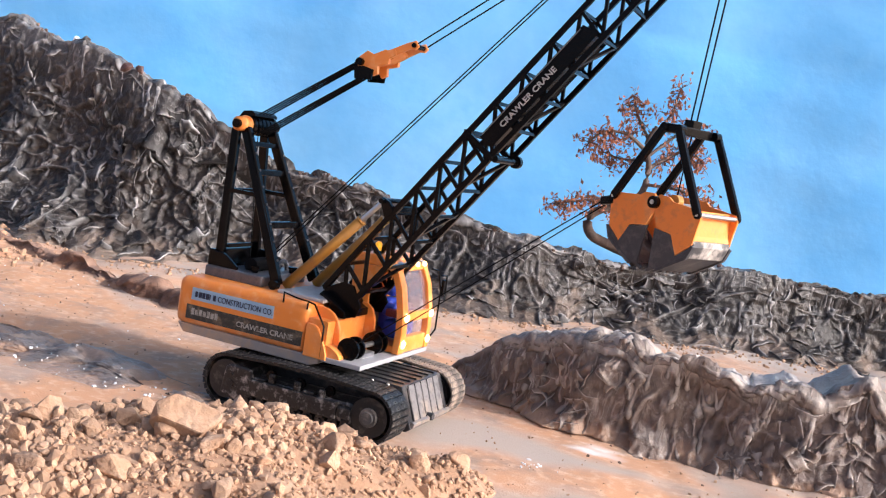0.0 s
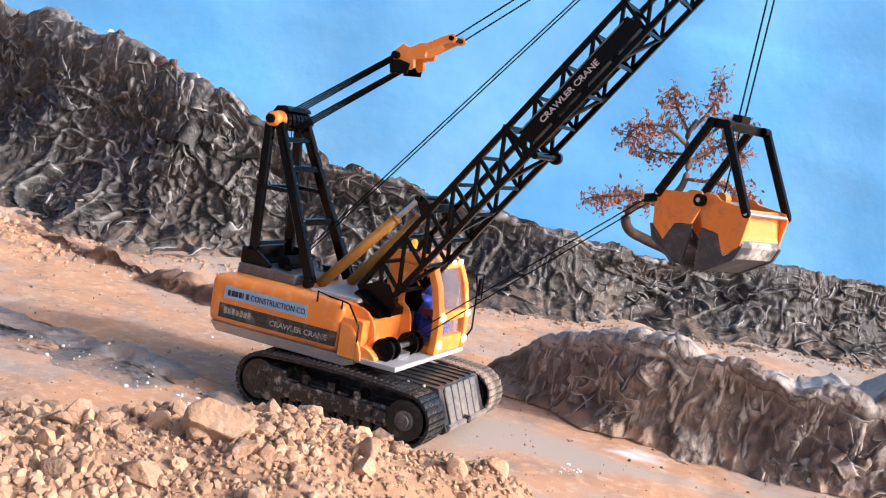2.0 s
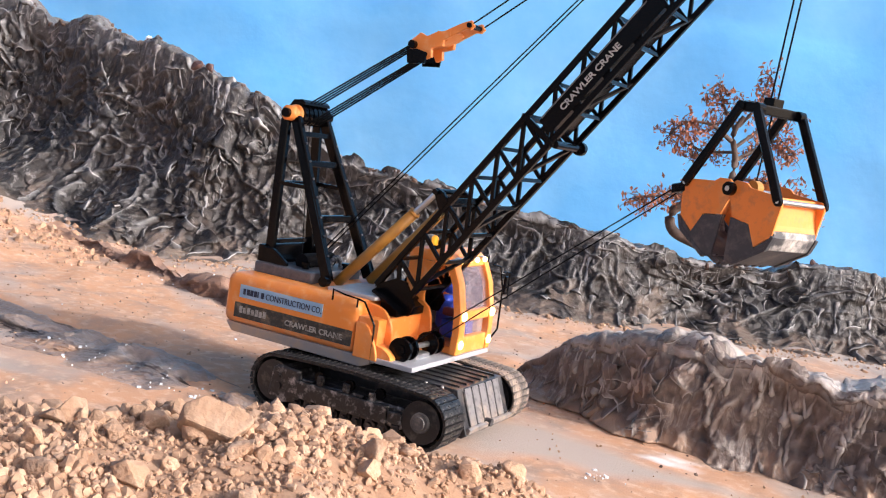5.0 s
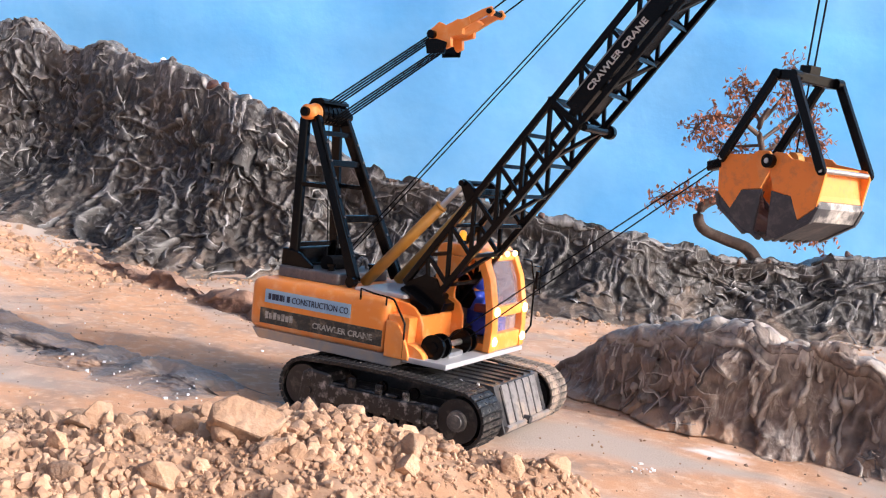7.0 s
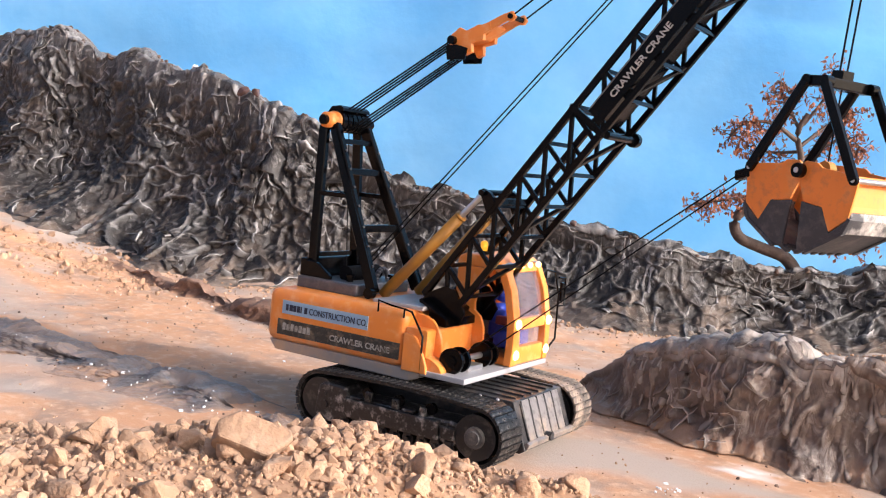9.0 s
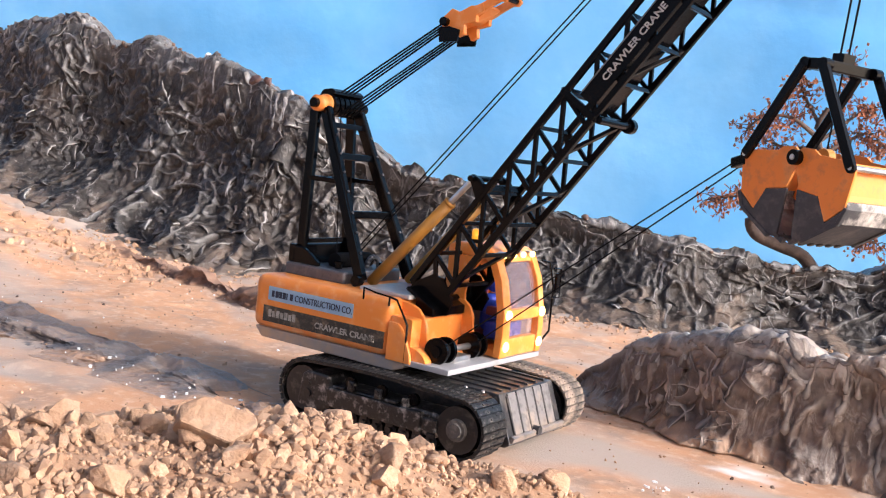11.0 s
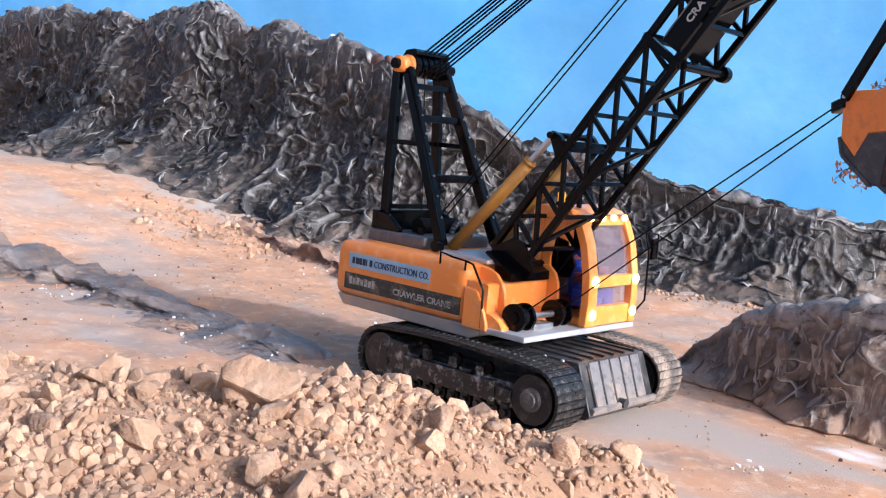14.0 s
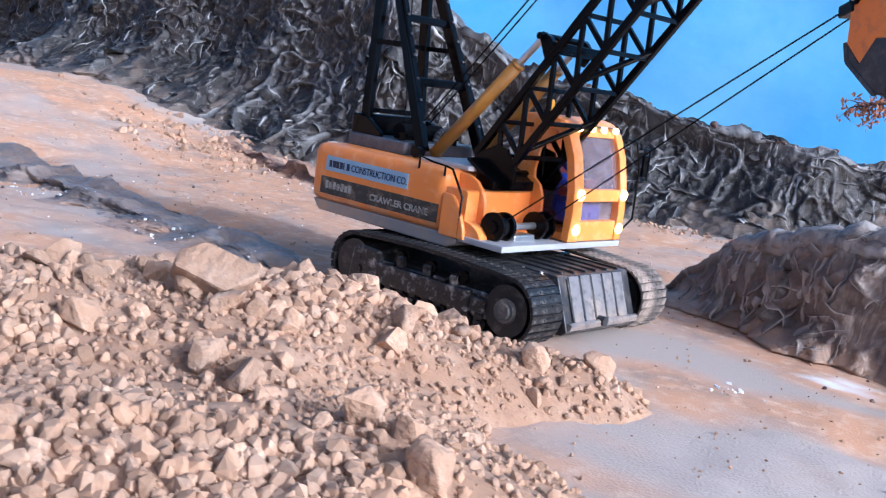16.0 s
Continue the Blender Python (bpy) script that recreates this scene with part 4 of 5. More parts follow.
box(bm, 0.058, 0.104, 0.0975, 0.0988, 0.088, 0.179)
part("side_window", bm, PANE, cab)
for y, z in ((0.0205, 0.1235), (0.0945, 0.1235), (0.0205, 0.0905), (0.0945, 0.0905)):
    bm = bmesh.new()
    rod(bm, (0.1195, y, z), (0.1225, y, z), 0.0056, 16, 0.0052)
    lamp = part("head_lamp", bm, SILVER, cab)
    bm = bmesh.new()
    bmesh.ops.create_uvsphere(bm, u_segments=12, v_segments=8, radius=0.0055, matrix=Matrix.Translation((0.1222, y, z)) @ Matrix.Diagonal((0.6, 1, 1, 1)))
    part("lens", bm, LAMP, lamp, "glowing warm lens", True)
for k in range(4):
    y = 0.026 + 0.0205 * k
    bm = bmesh.new()
    box(bm, 0.0985, 0.1055, y - 0.005, y + 0.005, 0.1815, 0.1875, 0.0012)
    lamp = part("roof_lamp", bm, SILVER, roof)
    bm = bmesh.new()
    bmesh.ops.create_uvsphere(bm, u_segments=10, v_segments=6, radius=0.0044, matrix=Matrix.Translation((0.1062, y, 0.1842)) @ Matrix.Diagonal((0.5, 1, 0.75, 1)))
    part("roof_lamp_lens", bm, LAMP, roof, "glowing warm lens", True)
bm = bmesh.new()
rod(bm, (0.068, 0.026, 0.192), (0.068, 0.026, 0.1965), 0.0055, 14)
part("beacon_base", bm, BLACK, roof)
bm = bmesh.new()
bmesh.ops.create_uvsphere(bm, u_segments=16, v_segments=10, radius=0.0042, matrix=Matrix.Translation((0.068, 0.026, 0.2035)))
rod(bm, (0.068, 0.026, 0.1962), (0.068, 0.026, 0.203), 0.0038, 16, 0.0040)
part("beacon", bm, AMBER, roof, "amber beacon dome", True)
bm = bmesh.new()
box(bm, 0.054, 0.080, 0.035, 0.080, 0.086, 0.100, 0.003)
box(bm, 0.054, 0.062, 0.035, 0.080, 0.098, 0.145, 0.003)
part("seat", bm, SEAT, cab, "maroon seat")
bm = bmesh.new()
box(bm, 0.088, 0.108, 0.030, 0.088, 0.118, 0.128, 0.003)
box(bm, 0.094, 0.106, 0.050, 0.068, 0.127, 0.136, 0.002)
part("dashboard", bm, SEAT, cab, "maroon dashboard")
# mirror frame outside the far front pillar
cord("mirror_bracket", [(0.112, 0.101, 0.178), (0.117, 0.112, 0.176), (0.122, 0.116, 0.15), (0.123, 0.116, 0.10), (0.120, 0.103, 0.088)], 0.0012, cab, BLACK)
cord("mirror_bracket", [(0.121, 0.115, 0.170), (0.122, 0.131, 0.169), (0.123, 0.132, 0.137), (0.122, 0.116, 0.137)], 0.0010, cab, BLACK)
bm = bmesh.new()
box(bm, 0.119, 0.1225, 0.123, 0.131, 0.142, 0.164, 0.001)
part("mirror", bm, BLACK, cab)
cord("door_wire", [(0.100, 0.013, 0.176), (0.110, 0.0125, 0.150), (0.116, 0.0125, 0.12), (0.116, 0.0125, 0.082)], 0.0008, cab, BLACK)

for ob in [cab] + list(cab.children_recursive):
    ob.data.transform(Matrix.Translation((-0.007, 0, 0)))  # the cab's front stands just behind the platform's edge

# ---- gantry ----
bm = bmesh.new()
box(bm, -0.126, -0.108, -0.046, 0.046, 0.1462, 0.1500, 0.001)
gantry = part("gantry", bm, BLACK, crane, "black plastic A-frame gantry")
for y in (-0.046, 0.046):
    bm = bmesh.new()
    prism(bm, [(-0.1285, 0.1462), (-0.1285, 0.1640), (-0.112, 0.1640), (-0.106, 0.1620), (-0.088, 0.1500), (-0.088, 0.1462)], y - 0.0025, y + 0.0025, 0.0008)
    part("base_rail", bm, BLACK, gantry)
bm = bmesh.new()
box(bm, -0.130, -0.122, -0.049, 0.049, 0.146, 0.166, 0.0015)
part("base_beam", bm, BLACK, gantry)
for s in (-1, 1):
    bm = bmesh.new()
    bar(bm, (-0.119, s * 0.040, 0.150), (-0.126, s * 0.032, 0.316), 0.0115, 0.0075)
    part("rear_post", bm, BLACK, gantry)
    bm = bmesh.new()
    bar(bm, (-0.031, s * 0.044, 0.139), (-0.114, s * 0.029, 0.318), 0.013, 0.008)
    part("front_leg", bm, BLACK, gantry)
    bm = bmesh.new()
    bar(bm, (-0.0265, s * 0.0485, 0.144), (-0.112, s * 0.0335, 0.3175), 0.0025, 0.002)
    part("leg_flange", bm, BLACK, gantry)
    bm = bmesh.new()
    rod(bm, (-0.030, s * 0.052 - 0.004, 0.140), (-0.030, s * 0.052 + 0.004, 0.140), 0.006, 14)
    part("foot_pin", bm, BLACK, gantry)
def leg_at(z, s):
    f = (z - 0.139) / (0.318 - 0.139)
    return (-0.031 - 0.083 * f, s * (0.044 - 0.015 * f), z)


for s in (-1, 1):
    for z in (0.165, 0.186, 0.206, 0.228, 0.248, 0.267, 0.287):
        x, y, zz = leg_at(z, s)
        bm = bmesh.new()
        rod(bm, (x + 0.0040, y, zz + 0.0018), (x + 0.0072, y, zz + 0.0033), 0.0014, 8)
        part("leg_bolt", bm, DARKGREY, gantry)
for z, w in ((0.206, 0.0085), (0.267, 0.0075), (0.300, 0.006)):
    bm = bmesh.new()
    bar(bm, leg_at(z, -1), leg_at(z, 1), w, 0.006)
    part("cross_bar", bm, BLACK, gantry)
for z in (0.17, 0.24):
    bm = bmesh.new()
    bar(bm, (-0.1215, -0.038, z), (-0.1215, 0.038, z), 0.005)
    part("rear_cross_bar", bm, BLACK, gantry)
for s in (-1, 1):
    bm = bmesh.new()
    bar(bm, (-0.1215, s * 0.037, 0.24), leg_at(0.24, s), 0.005)
    part("side_bar", bm, BLACK, gantry)
bm = bmesh.new()
rod(bm, (-0.119, -0.046, 0.322), (-0.119, 0.046, 0.322), 0.0055, 16)
part("top_shaft", bm, BLACK, gantry)
for y in np.linspace(-0.019, 0.027, 6):
    bm = bmesh.new()
    rod(bm, (-0.119, y - 0.0034, 0.322), (-0.119, y + 0.0034, 0.322), 0.0125 if abs(y) < 1 else 0, 22)
    part("sheave", bm, BLACK, gantry)
bm = bmesh.new()
prism(bm, [(-0.1320, 0.3130), (-0.1330, 0.3300), (-0.1270, 0.3385), (-0.1150, 0.3400), (-0.1105, 0.3370), (-0.1100, 0.3335), (-0.1250, 0.3330), (-0.1270, 0.3150)], -0.0215, 0.0305, 0.0008)
part("sheave_cover", bm, BLACK, gantry, "glossy black hood over the sheaves")
bm = bmesh.new()
rod(bm, (-0.119, -0.041, 0.322), (-0.119, -0.027, 0.322), 0.0088, 22)
rod(bm, (-0.119, -0.027, 0.322), (-0.119, -0.0235, 0.322), 0.0108, 22)
part("shaft_cap", bm, ORANGE, gantry, "round orange shaft cap", True)

# ---- boom ----
FOOT, U, Nn = Vector((0.058, 0, 0.125)), Vector((0.585, 0, 0.811)), Vector((-0.811, 0, 0.585))


def bp(s, d, y):
    """A place on the boom: s along, d across its depth, y sideways."""
    return FOOT + U * s + Nn * d + Vector((0, y, 0))


bm = bmesh.new()
rod(bm, (0.054, -0.040, 0.132), (0.054, 0.040, 0.132), 0.005, 14)
boom = part("boom", bm, BLACK, crane, "black plastic lattice boom")


def lattice(s0, s1, d0, d1, half, bays, chord, brace, lean):
    """Four chords with upright posts, slanted braces and cross bars; lean is how far a post's foot lies behind its head."""
    for y in (-half, half):
        for d in (d0, d1):
            part("chord", bar(bmesh.new(), bp(s0, d, y), bp(s1, d, y), chord), BLACK, boom)
    L = (s1 - s0) / bays
    for k in range(bays + 1):
        a = s0 + k * L
        low, nxt = max(s0, a - lean), min(s1, a - lean + L)
        for y in (-half, half):
            if a - lean > s0 - 0.5 * L:
                part("post", bar(bmesh.new(), bp(a, d1, y), bp(low, d0, y), brace), BLACK, boom)
            if nxt > s0:
                part("brace", bar(bmesh.new(), bp(a, d1, y), bp(nxt, d0, y), brace), BLACK, boom)
        part("cross_bar", bar(bmesh.new(), bp(a, d1, -half), bp(a, d1, half), brace), BLACK, boom)
        part("cross_bar", bar(bmesh.new(), bp(low, d0, -half), bp(low, d0, half), brace), BLACK, boom)
        if k % 2 and a + L <= s1 + 1e-6:
            part("brace", bar(bmesh.new(), bp(a, d0, -half), bp(a + L, d0, half), brace), BLACK, boom)


lattice(0.0, 0.252, -0.001, 0.0375, 0.034, 6, 0.0066, 0.0042, 0.050)
lattice(0.256, 0.70, -0.001, 0.0375, 0.034, 10, 0.0060, 0.0040, 0.050)
for y in (-0.036, 0.036):
    bm = bmesh.new()
    prism(bm, [(0.024, 0.139), (0.034, 0.150), (0.054, 0.160), (0.067, 0.157), (0.080, 0.134), (0.074, 0.1205), (0.056, 0.1200), (0.046, 0.1225)], y - 0.0015, y + 0.0015)
    part("foot_plate", bm, BLACK, boom)
bm = bmesh.new()
prism(bm, [(0.046, 0.1190), (0.0680, 0.1190), (0.0680, 0.1275), (0.0640, 0.1290), (0.0345, 0.1450), (0.0320, 0.1425), (0.046, 0.1340)], -0.052, 0.0090, 0.0008)
part("foot_block", bm, BLACK, boom)
# collar and roller bar where the upper boom slides into the lower
for d in (-0.002, 0.0385):
    part("collar_bar", bar(bmesh.new(), bp(0.254, d, -0.037), bp(0.254, d, 0.037), 0.0065), BLACK, boom)
for y in (-0.036, 0.036):
    part("collar_bar", bar(bmesh.new(), bp(0.254, -0.004, y), bp(0.254, 0.0405, y), 0.0065), BLACK, boom)
part("roller_bar", rod(bmesh.new(), bp(0.256, -0.006, -0.034), bp(0.256, -0.006, 0.043), 0.004, 12), BLACK, boom)
part("roller", rod(bmesh.new(), bp(0.256, -0.006, 0.036), bp(0.256, -0.006, 0.044), 0.0075, 18), BLACK, boom)
# solid box with lettering on the upper boom
bm = bmesh.new()
vs = []
for s in (0.262, 0.425):
    for d, y in ((0.0045, -0.0388), (0.0225, -0.0388), (0.0245, -0.036), (0.0245, 0.010), (0.0225, 0.013), (0.0045, 0.013)):
        vs.append(bm.verts.new(bp(s + (0.006 if (s > 0.3 and d < 0.02) else 0), d, y)))
bm.faces.new(vs[:6])
bm.faces.new(vs[6:][::-1])
for k in range(6):
    bm.faces.new((vs[k], vs[6 + k], vs[6 + (k + 1) % 6], vs[(k + 1) % 6]))
bmesh.ops.recalc_face_normals(bm, faces=bm.faces)
panel = part("boom_box", bm, BLACK, boom, "solid black box with white lettering")
boom_text = Matrix((U, Nn, U.cross(Nn))).transposed().to_4x4()
boom_text.translation = bp(0.287, 0.0105, -0.0392)
writing("lettering", "CRAWLER CRANE", 0.0088, boom_text, WHITE, panel, stretch=1.20, bold=0.0002)
part("box_seam", bar(bmesh.new(), bp(0.266, 0.0225, -0.0388), bp(0.42, 0.0225, -0.0388), 0.0012), DECK, panel)
# bracket for the rams
for s in (-1, 1):
    y = -0.035 if s < 0 else 0.022
    bm = bmesh.new()
    prism(bm, [tuple(bp(q, d, 0).xz) for q, d in ((0.114, 0.038), (0.130, 0.038), (0.133, 0.050), (0.131, 0.059), (0.126, 0.060), (0.123, 0.054))], y - 0.0032, y + 0.0032, 0.001)
    part("ram_bracket", bm, BLACK, boom)
part("ram_pin", rod(bmesh.new(), bp(0.128, 0.0555, -0.043), bp(0.128, 0.0555, 0.030), 0.0032, 12), BLACK, boom)
part("knee_bar", bar(bmesh.new(), bp(0.13, 0.040, -0.037), bp(0.13, 0.040, 0.037), 0.007), BLACK, boom)
top = bp(0.128, 0.0555, 0)
for y, f in ((-0.035, (-0.024, 0.139)), (0.022, (-0.015, 0.139))):
    a, b = Vector((f[0], y, f[1])), Vector((top.x, y, top.z))
    mid = a.lerp(b, 0.77)
    bm = bmesh.new()
    rod(bm, a, mid, 0.0062, 16)
    rod(bm, mid, a.lerp(b, 0.785), 0.0068, 16)
    ram = part("ram", bm, YELLOW, crane, "ochre ram cylinder", True)
    part("piston", rod(bmesh.new(), mid, b, 0.0032, 12), SILVER, ram, "silver piston rod")
# boom head, above the view
HEAD = bp(0.70, 0.018, 0)
part("head_shaft", rod(bmesh.new(), HEAD + Vector((0, -0.034, 0)), HEAD + Vector((0, 0.034, 0)), 0.006, 14), BLACK, boom)

# ---- equaliser block and standing ropes ----
B0, B1 = Vector((0.0215, 0, 0.4165)), Vector((0.093, 0, 0.441))
ub = (B1 - B0).normalized()
vb = Vector((-ub.z, 0, ub.x))


def bl(a, b):
    p = B0 + ub * a + vb * b
    return (p.x, p.z)


for y in (-0.013, 0.013):
    bm = bmesh.new()
    prism(bm, [bl(-0.006, -0.004), bl(0.000, -0.010), bl(0.008, -0.011), bl(0.010, -0.019), bl(0.018, -0.018), bl(0.020, -0.009), bl(0.034, -0.010), bl(0.036, -0.004), bl(0.046, -0.002), bl(0.046, 0.006), bl(0.036, 0.006), bl(0.032, 0.0075), bl(0.026, 0.0065), bl(0.017, 0.0055), bl(0.010, 0.0115), bl(0.003, 0.0085), bl(-0.004, 0.006)], y - 0.003, y + 0.003, 0.0008)
    if y < 0:
        block = part("equaliser_block", bm, ORANGE, crane, "orange rope equaliser block")
    else:
        part("cheek_plate", bm, ORANGE, block)
    bm = bmesh.new()
    prism(bm, [bl(0.040, -0.003), bl(0.064, 0.0015), bl(0.070, -0.001), bl(0.075, 0.002), bl(0.073, 0.009), bl(0.062, 0.009), bl(0.040, 0.006)], y - 0.0025, y + 0.0025, 0.001)
    part("arm", bm, ORANGE, block)
bm = bmesh.new()
prism(bm, [bl(0.004, -0.005), bl(0.03, -0.007), bl(0.05, 0.0), bl(0.048, 0.004), bl(0.03, 0.008), bl(0.006, 0.006)], -0.011, 0.011, 0.001)
part("spacer", bm, ORANGE, block)
for y in (-0.0175, 0.0175):
    bm = bmesh.new()
    prism(bm, [bl(-0.009, -0.003), bl(-0.011, -0.018), bl(0.010, -0.024), bl(0.015, -0.013), bl(0.004, -0.006)], y - 0.001, y + 0.001)
    part("black_plate", bm, BLACK, block)
px, pz = bl(0.0, 0.0)
part("block_pin", rod(bmesh.new(), (px, -0.0225, pz), (px, 0.0225, pz), 0.0045, 14), BLACK, block)
tx, tz = bl(0.070, 0.004)
part("pendant_pin", rod(bmesh.new(), (tx, -0.018, tz), (tx, 0.018, tz), 0.0028, 12), BLACK, block)
for y in np.linspace(-0.008, 0.014, 4):
    yy = y * 0.7
    cord("luffing_rope", [(-0.1165, y, 0.334), (px, yy, pz + 0.007)], 0.00105, crane)
    cord("luffing_rope", [(-0.113, y, 0.3115), (px, yy, pz - 0.015)], 0.00105, crane)
for y in (-0.014, 0.014):
    cord("pendant_rope", [(tx, y, tz), tuple(HEAD + Vector((-0.004, y, 0.01)))], 0.0009, crane)
for y in (-0.010, 0.012):
    cord("hoist_rope", [(-0.082, y * 0.5, 0.154), tuple(HEAD + Vector((-0.044, y * 0.4, 0.016)))], 0.0008, crane)
cord("gantry_rope", [(-0.113, -0.004, 0.315), (-0.098, -0.004, 0.15)], 0.0006, crane)
bm = bmesh.new()
rod(bm, (-0.080, -0.03, 0.153), (-0.080, 0.03, 0.153), 0.009, 20)
part("deck_winch", bm, ROPE, crane, "black deck winch drum")

# ---- clamshell bucket hanging from the boom ----
BUCKET_AT = Vector((0.410, 0.0, 0.312))
bucket = thing("clamshell_bucket", BUCKET_AT, "orange clamshell bucket with scuffed black jaws, hanging from black cords", "bucket")
BT = Matrix.Translation(BUCKET_AT) @ Matrix.Rotation(radians(-24), 4, "Z") @ Matrix.Rotation(radians(2.5), 4, "Y") @ Matrix.Diagonal((0.80, 0.80, 0.86, 1))
HB = 0.044


def bpart(name, bm, material, parent, label="", smooth=False):
    bmesh.ops.transform(bm, matrix=BT, verts=bm.verts)
    return part(name, bm, material, parent, label, smooth)


for s in (-1, 1):
    def jaw(pts, s=s):
        """Points of a jaw, swung a little open, mirrored for the other jaw."""
        a = radians(5)
        out = []
        for x, z in pts:
            x, z = x * math.cos(a) - z * math.sin(a), x * math.sin(a) + z * math.cos(a)
            out.append((s * x, z))
        return out if s > 0 else out[::-1]

    side_pts = [(-0.004, 0.004), (0.006, 0.010), (0.020, 0.008), (0.026, 0.003), (0.066, -0.004), (0.070, -0.012), (0.062, -0.046), (0.040, -0.060), (0.030, -0.036), (0.006, -0.030), (0.0, -0.012)]
    dark_pts = [(0.004, -0.031), (0.030, -0.037), (0.041, -0.061), (0.062, -0.047), (0.055, -0.060), (0.014, -0.079), (0.003, -0.077)]
    shell = [(0.0695, -0.010), (0.062, -0.047), (0.055, -0.0605)]
    floor_ = [(0.055, -0.0605), (0.014, -0.080), (0.002, -0.078)]
    bm = bmesh.new()
    prism(bm, jaw(side_pts), -HB - 0.0015, -HB + 0.0015)
    jaw_ob = bpart("jaw", bm, ORANGE_WORN, bucket, "worn orange jaw")
    bm = bmesh.new()
    prism(bm, jaw(side_pts), HB - 0.0015, HB + 0.0015)
    bpart("side_plate", bm, ORANGE_WORN, jaw_ob)
    for y in (-HB, HB):
        bm = bmesh.new()
        prism(bm, jaw(dark_pts), y - 0.0016, y + 0.0016)
        bpart("lower_plate", bm, STEEL, jaw_ob, "scratched blackened lower plate")
        bm = bmesh.new()
        for (x0, z0), (x1, z1) in zip(jaw([(0.064, -0.046), (0.056, -0.061)]) if s > 0 else jaw([(0.064, -0.046), (0.056, -0.061)])[::-1], (jaw([(0.056, -0.061), (0.014, -0.081)]) if s > 0 else jaw([(0.056, -0.061), (0.014, -0.081)])[::-1])):
            bar(bm, (x0, y, z0), (x1, y, z1), 0.004, 0.006)
        bpart("edge_bar", bm, STEEL, jaw_ob)
        bm = bmesh.new()
        p = jaw([(0.066, -0.009)])[0]
        rod(bm, (p[0], y * 1.03, p[1]), (p[0], y * 1.13, p[1]), 0.005, 14)
        bpart("hinge_bolt", bm, BLACK, jaw_ob)
        bm = bmesh.new()
        rod(bm, (p[0], y * 1.125, p[1]), (p[0], y * 1.15, p[1]), 0.0022, 10)
        bpart("bolt_tip", bm, SILVER, jaw_ob)
    bm = bmesh.new()
    prism(bm, jaw(ribbon([(0.0570, -0.004), (0.0585, -0.020), (0.0600, -0.034), (0.0615, -0.040)], 0.0022)), -HB + 0.001, HB - 0.001)
    bpart("back_plate", bm, ORANGE_WORN, jaw_ob)
    bm = bmesh.new()
    prism(bm, jaw(ribbon([(0.0618, -0.0403), (0.0625, -0.047), (0.0555, -0.0605)], 0.0026)), -HB + 0.001, HB - 0.001)
    bpart("wear_plate", bm, SCUFF, jaw_ob, "scraped dark wear plate")
    bm = bmesh.new()
    prism(bm, jaw(ribbon(floor_, 0.0024)), -HB + 0.001, HB - 0.001)
    bpart("floor_plate", bm, STEEL, jaw_ob)
    for k in range(6):
        y = -HB + 0.006 + k * (2 * HB - 0.012) / 5
        bm = bmesh.new()
        (x0, z0), (x1, z1) = jaw([(0.010, -0.078), (-0.003, -0.083)])[::s]
        bar(bm, (x0, y, z0), (x1, y, z1), 0.004, 0.007)
        bpart("tooth", bm, STEEL, jaw_ob)
    p = jaw([(0.066, -0.009)])[0]
    bpart("cross_rod", rod(bmesh.new(), (p[0], -HB, p[1]), (p[0], HB, p[1]), 0.0028, 12), SILVER, jaw_ob, "silver cross rod")
    for y in (-HB - 0.004, HB + 0.004):
        bm = bmesh.new()
        bar(bm, (p[0], y, p[1]), (s * 0.0115, y * 0.96, 0.0905), 0.0100, 0.0075)
        bpart("arm", bm, BLACK, bucket)
for y in (-HB, HB):
    bm = bmesh.new()
    rod(bm, (0, y * 1.02, 0), (0, y * 1.22, 0), 0.0075, 18)
    hinge = bpart("main_hinge", bm, BLACK, bucket)
    bpart("bolt_tip", rod(bmesh.new(), (0, y * 1.21, 0), (0, y * 1.25, 0), 0.0028, 12), SILVER, hinge)
bpart("hinge_shaft", rod(bmesh.new(), (0, -HB, 0), (0, HB, 0), 0.0032, 12), SILVER, bucket)
bpart("yellow_sheave", rod(bmesh.new(), (0, -0.006, 0.004), (0, 0.006, 0.004), 0.0085, 18), YELLOW, bucket)
bm = bmesh.new()
box(bm, -0.0100, 0.0100, -HB - 0.002, HB + 0.002, 0.0850, 0.0960, 0.0015)
top_block = bpart("top_beam", bm, BLACK, bucket)
for s in (-1, 1):
    for y in (-HB * 0.96, HB * 0.96):
        bpart("arm_pin", rod(bmesh.new(), (s * 0.0115, y - 0.006, 0.0905), (s * 0.0115, y + 0.006, 0.0905), 0.0060, 14), BLACK, top_block)
bm = bmesh.new()
box(bm, -0.0075, 0.0075, -0.010, 0.010, 0.095, 0.105, 0.0012)
bpart("rope_socket", bm, BLACK, top_block)
# tag arm with its two cords back to the winch
bm = bmesh.new()
bar(bm, (-0.066, -HB + 0.002, -0.008), (-0.094, -0.030, -0.014), 0.011, 0.012)
bar(bm, (-0.072, -HB + 0.03, -0.010), (-0.094, -0.020, -0.014), 0.008, 0.008)
tag = bpart("tag_arm", bm, BLACK, bucket, "black tag arm")
tag_end = [BT @ Vector((-0.094, y, -0.014)) for y in (-0.033, -0.016)]
cord("tag_rope", [(0.092, -0.062, 0.094), tuple(tag_end[0])], 0.0007, crane)
cord("tag_rope", [(0.094, -0.002, 0.094), tuple(tag_end[1])], 0.0007, crane)
socket = BT @ Vector((0, 0, 0.102))
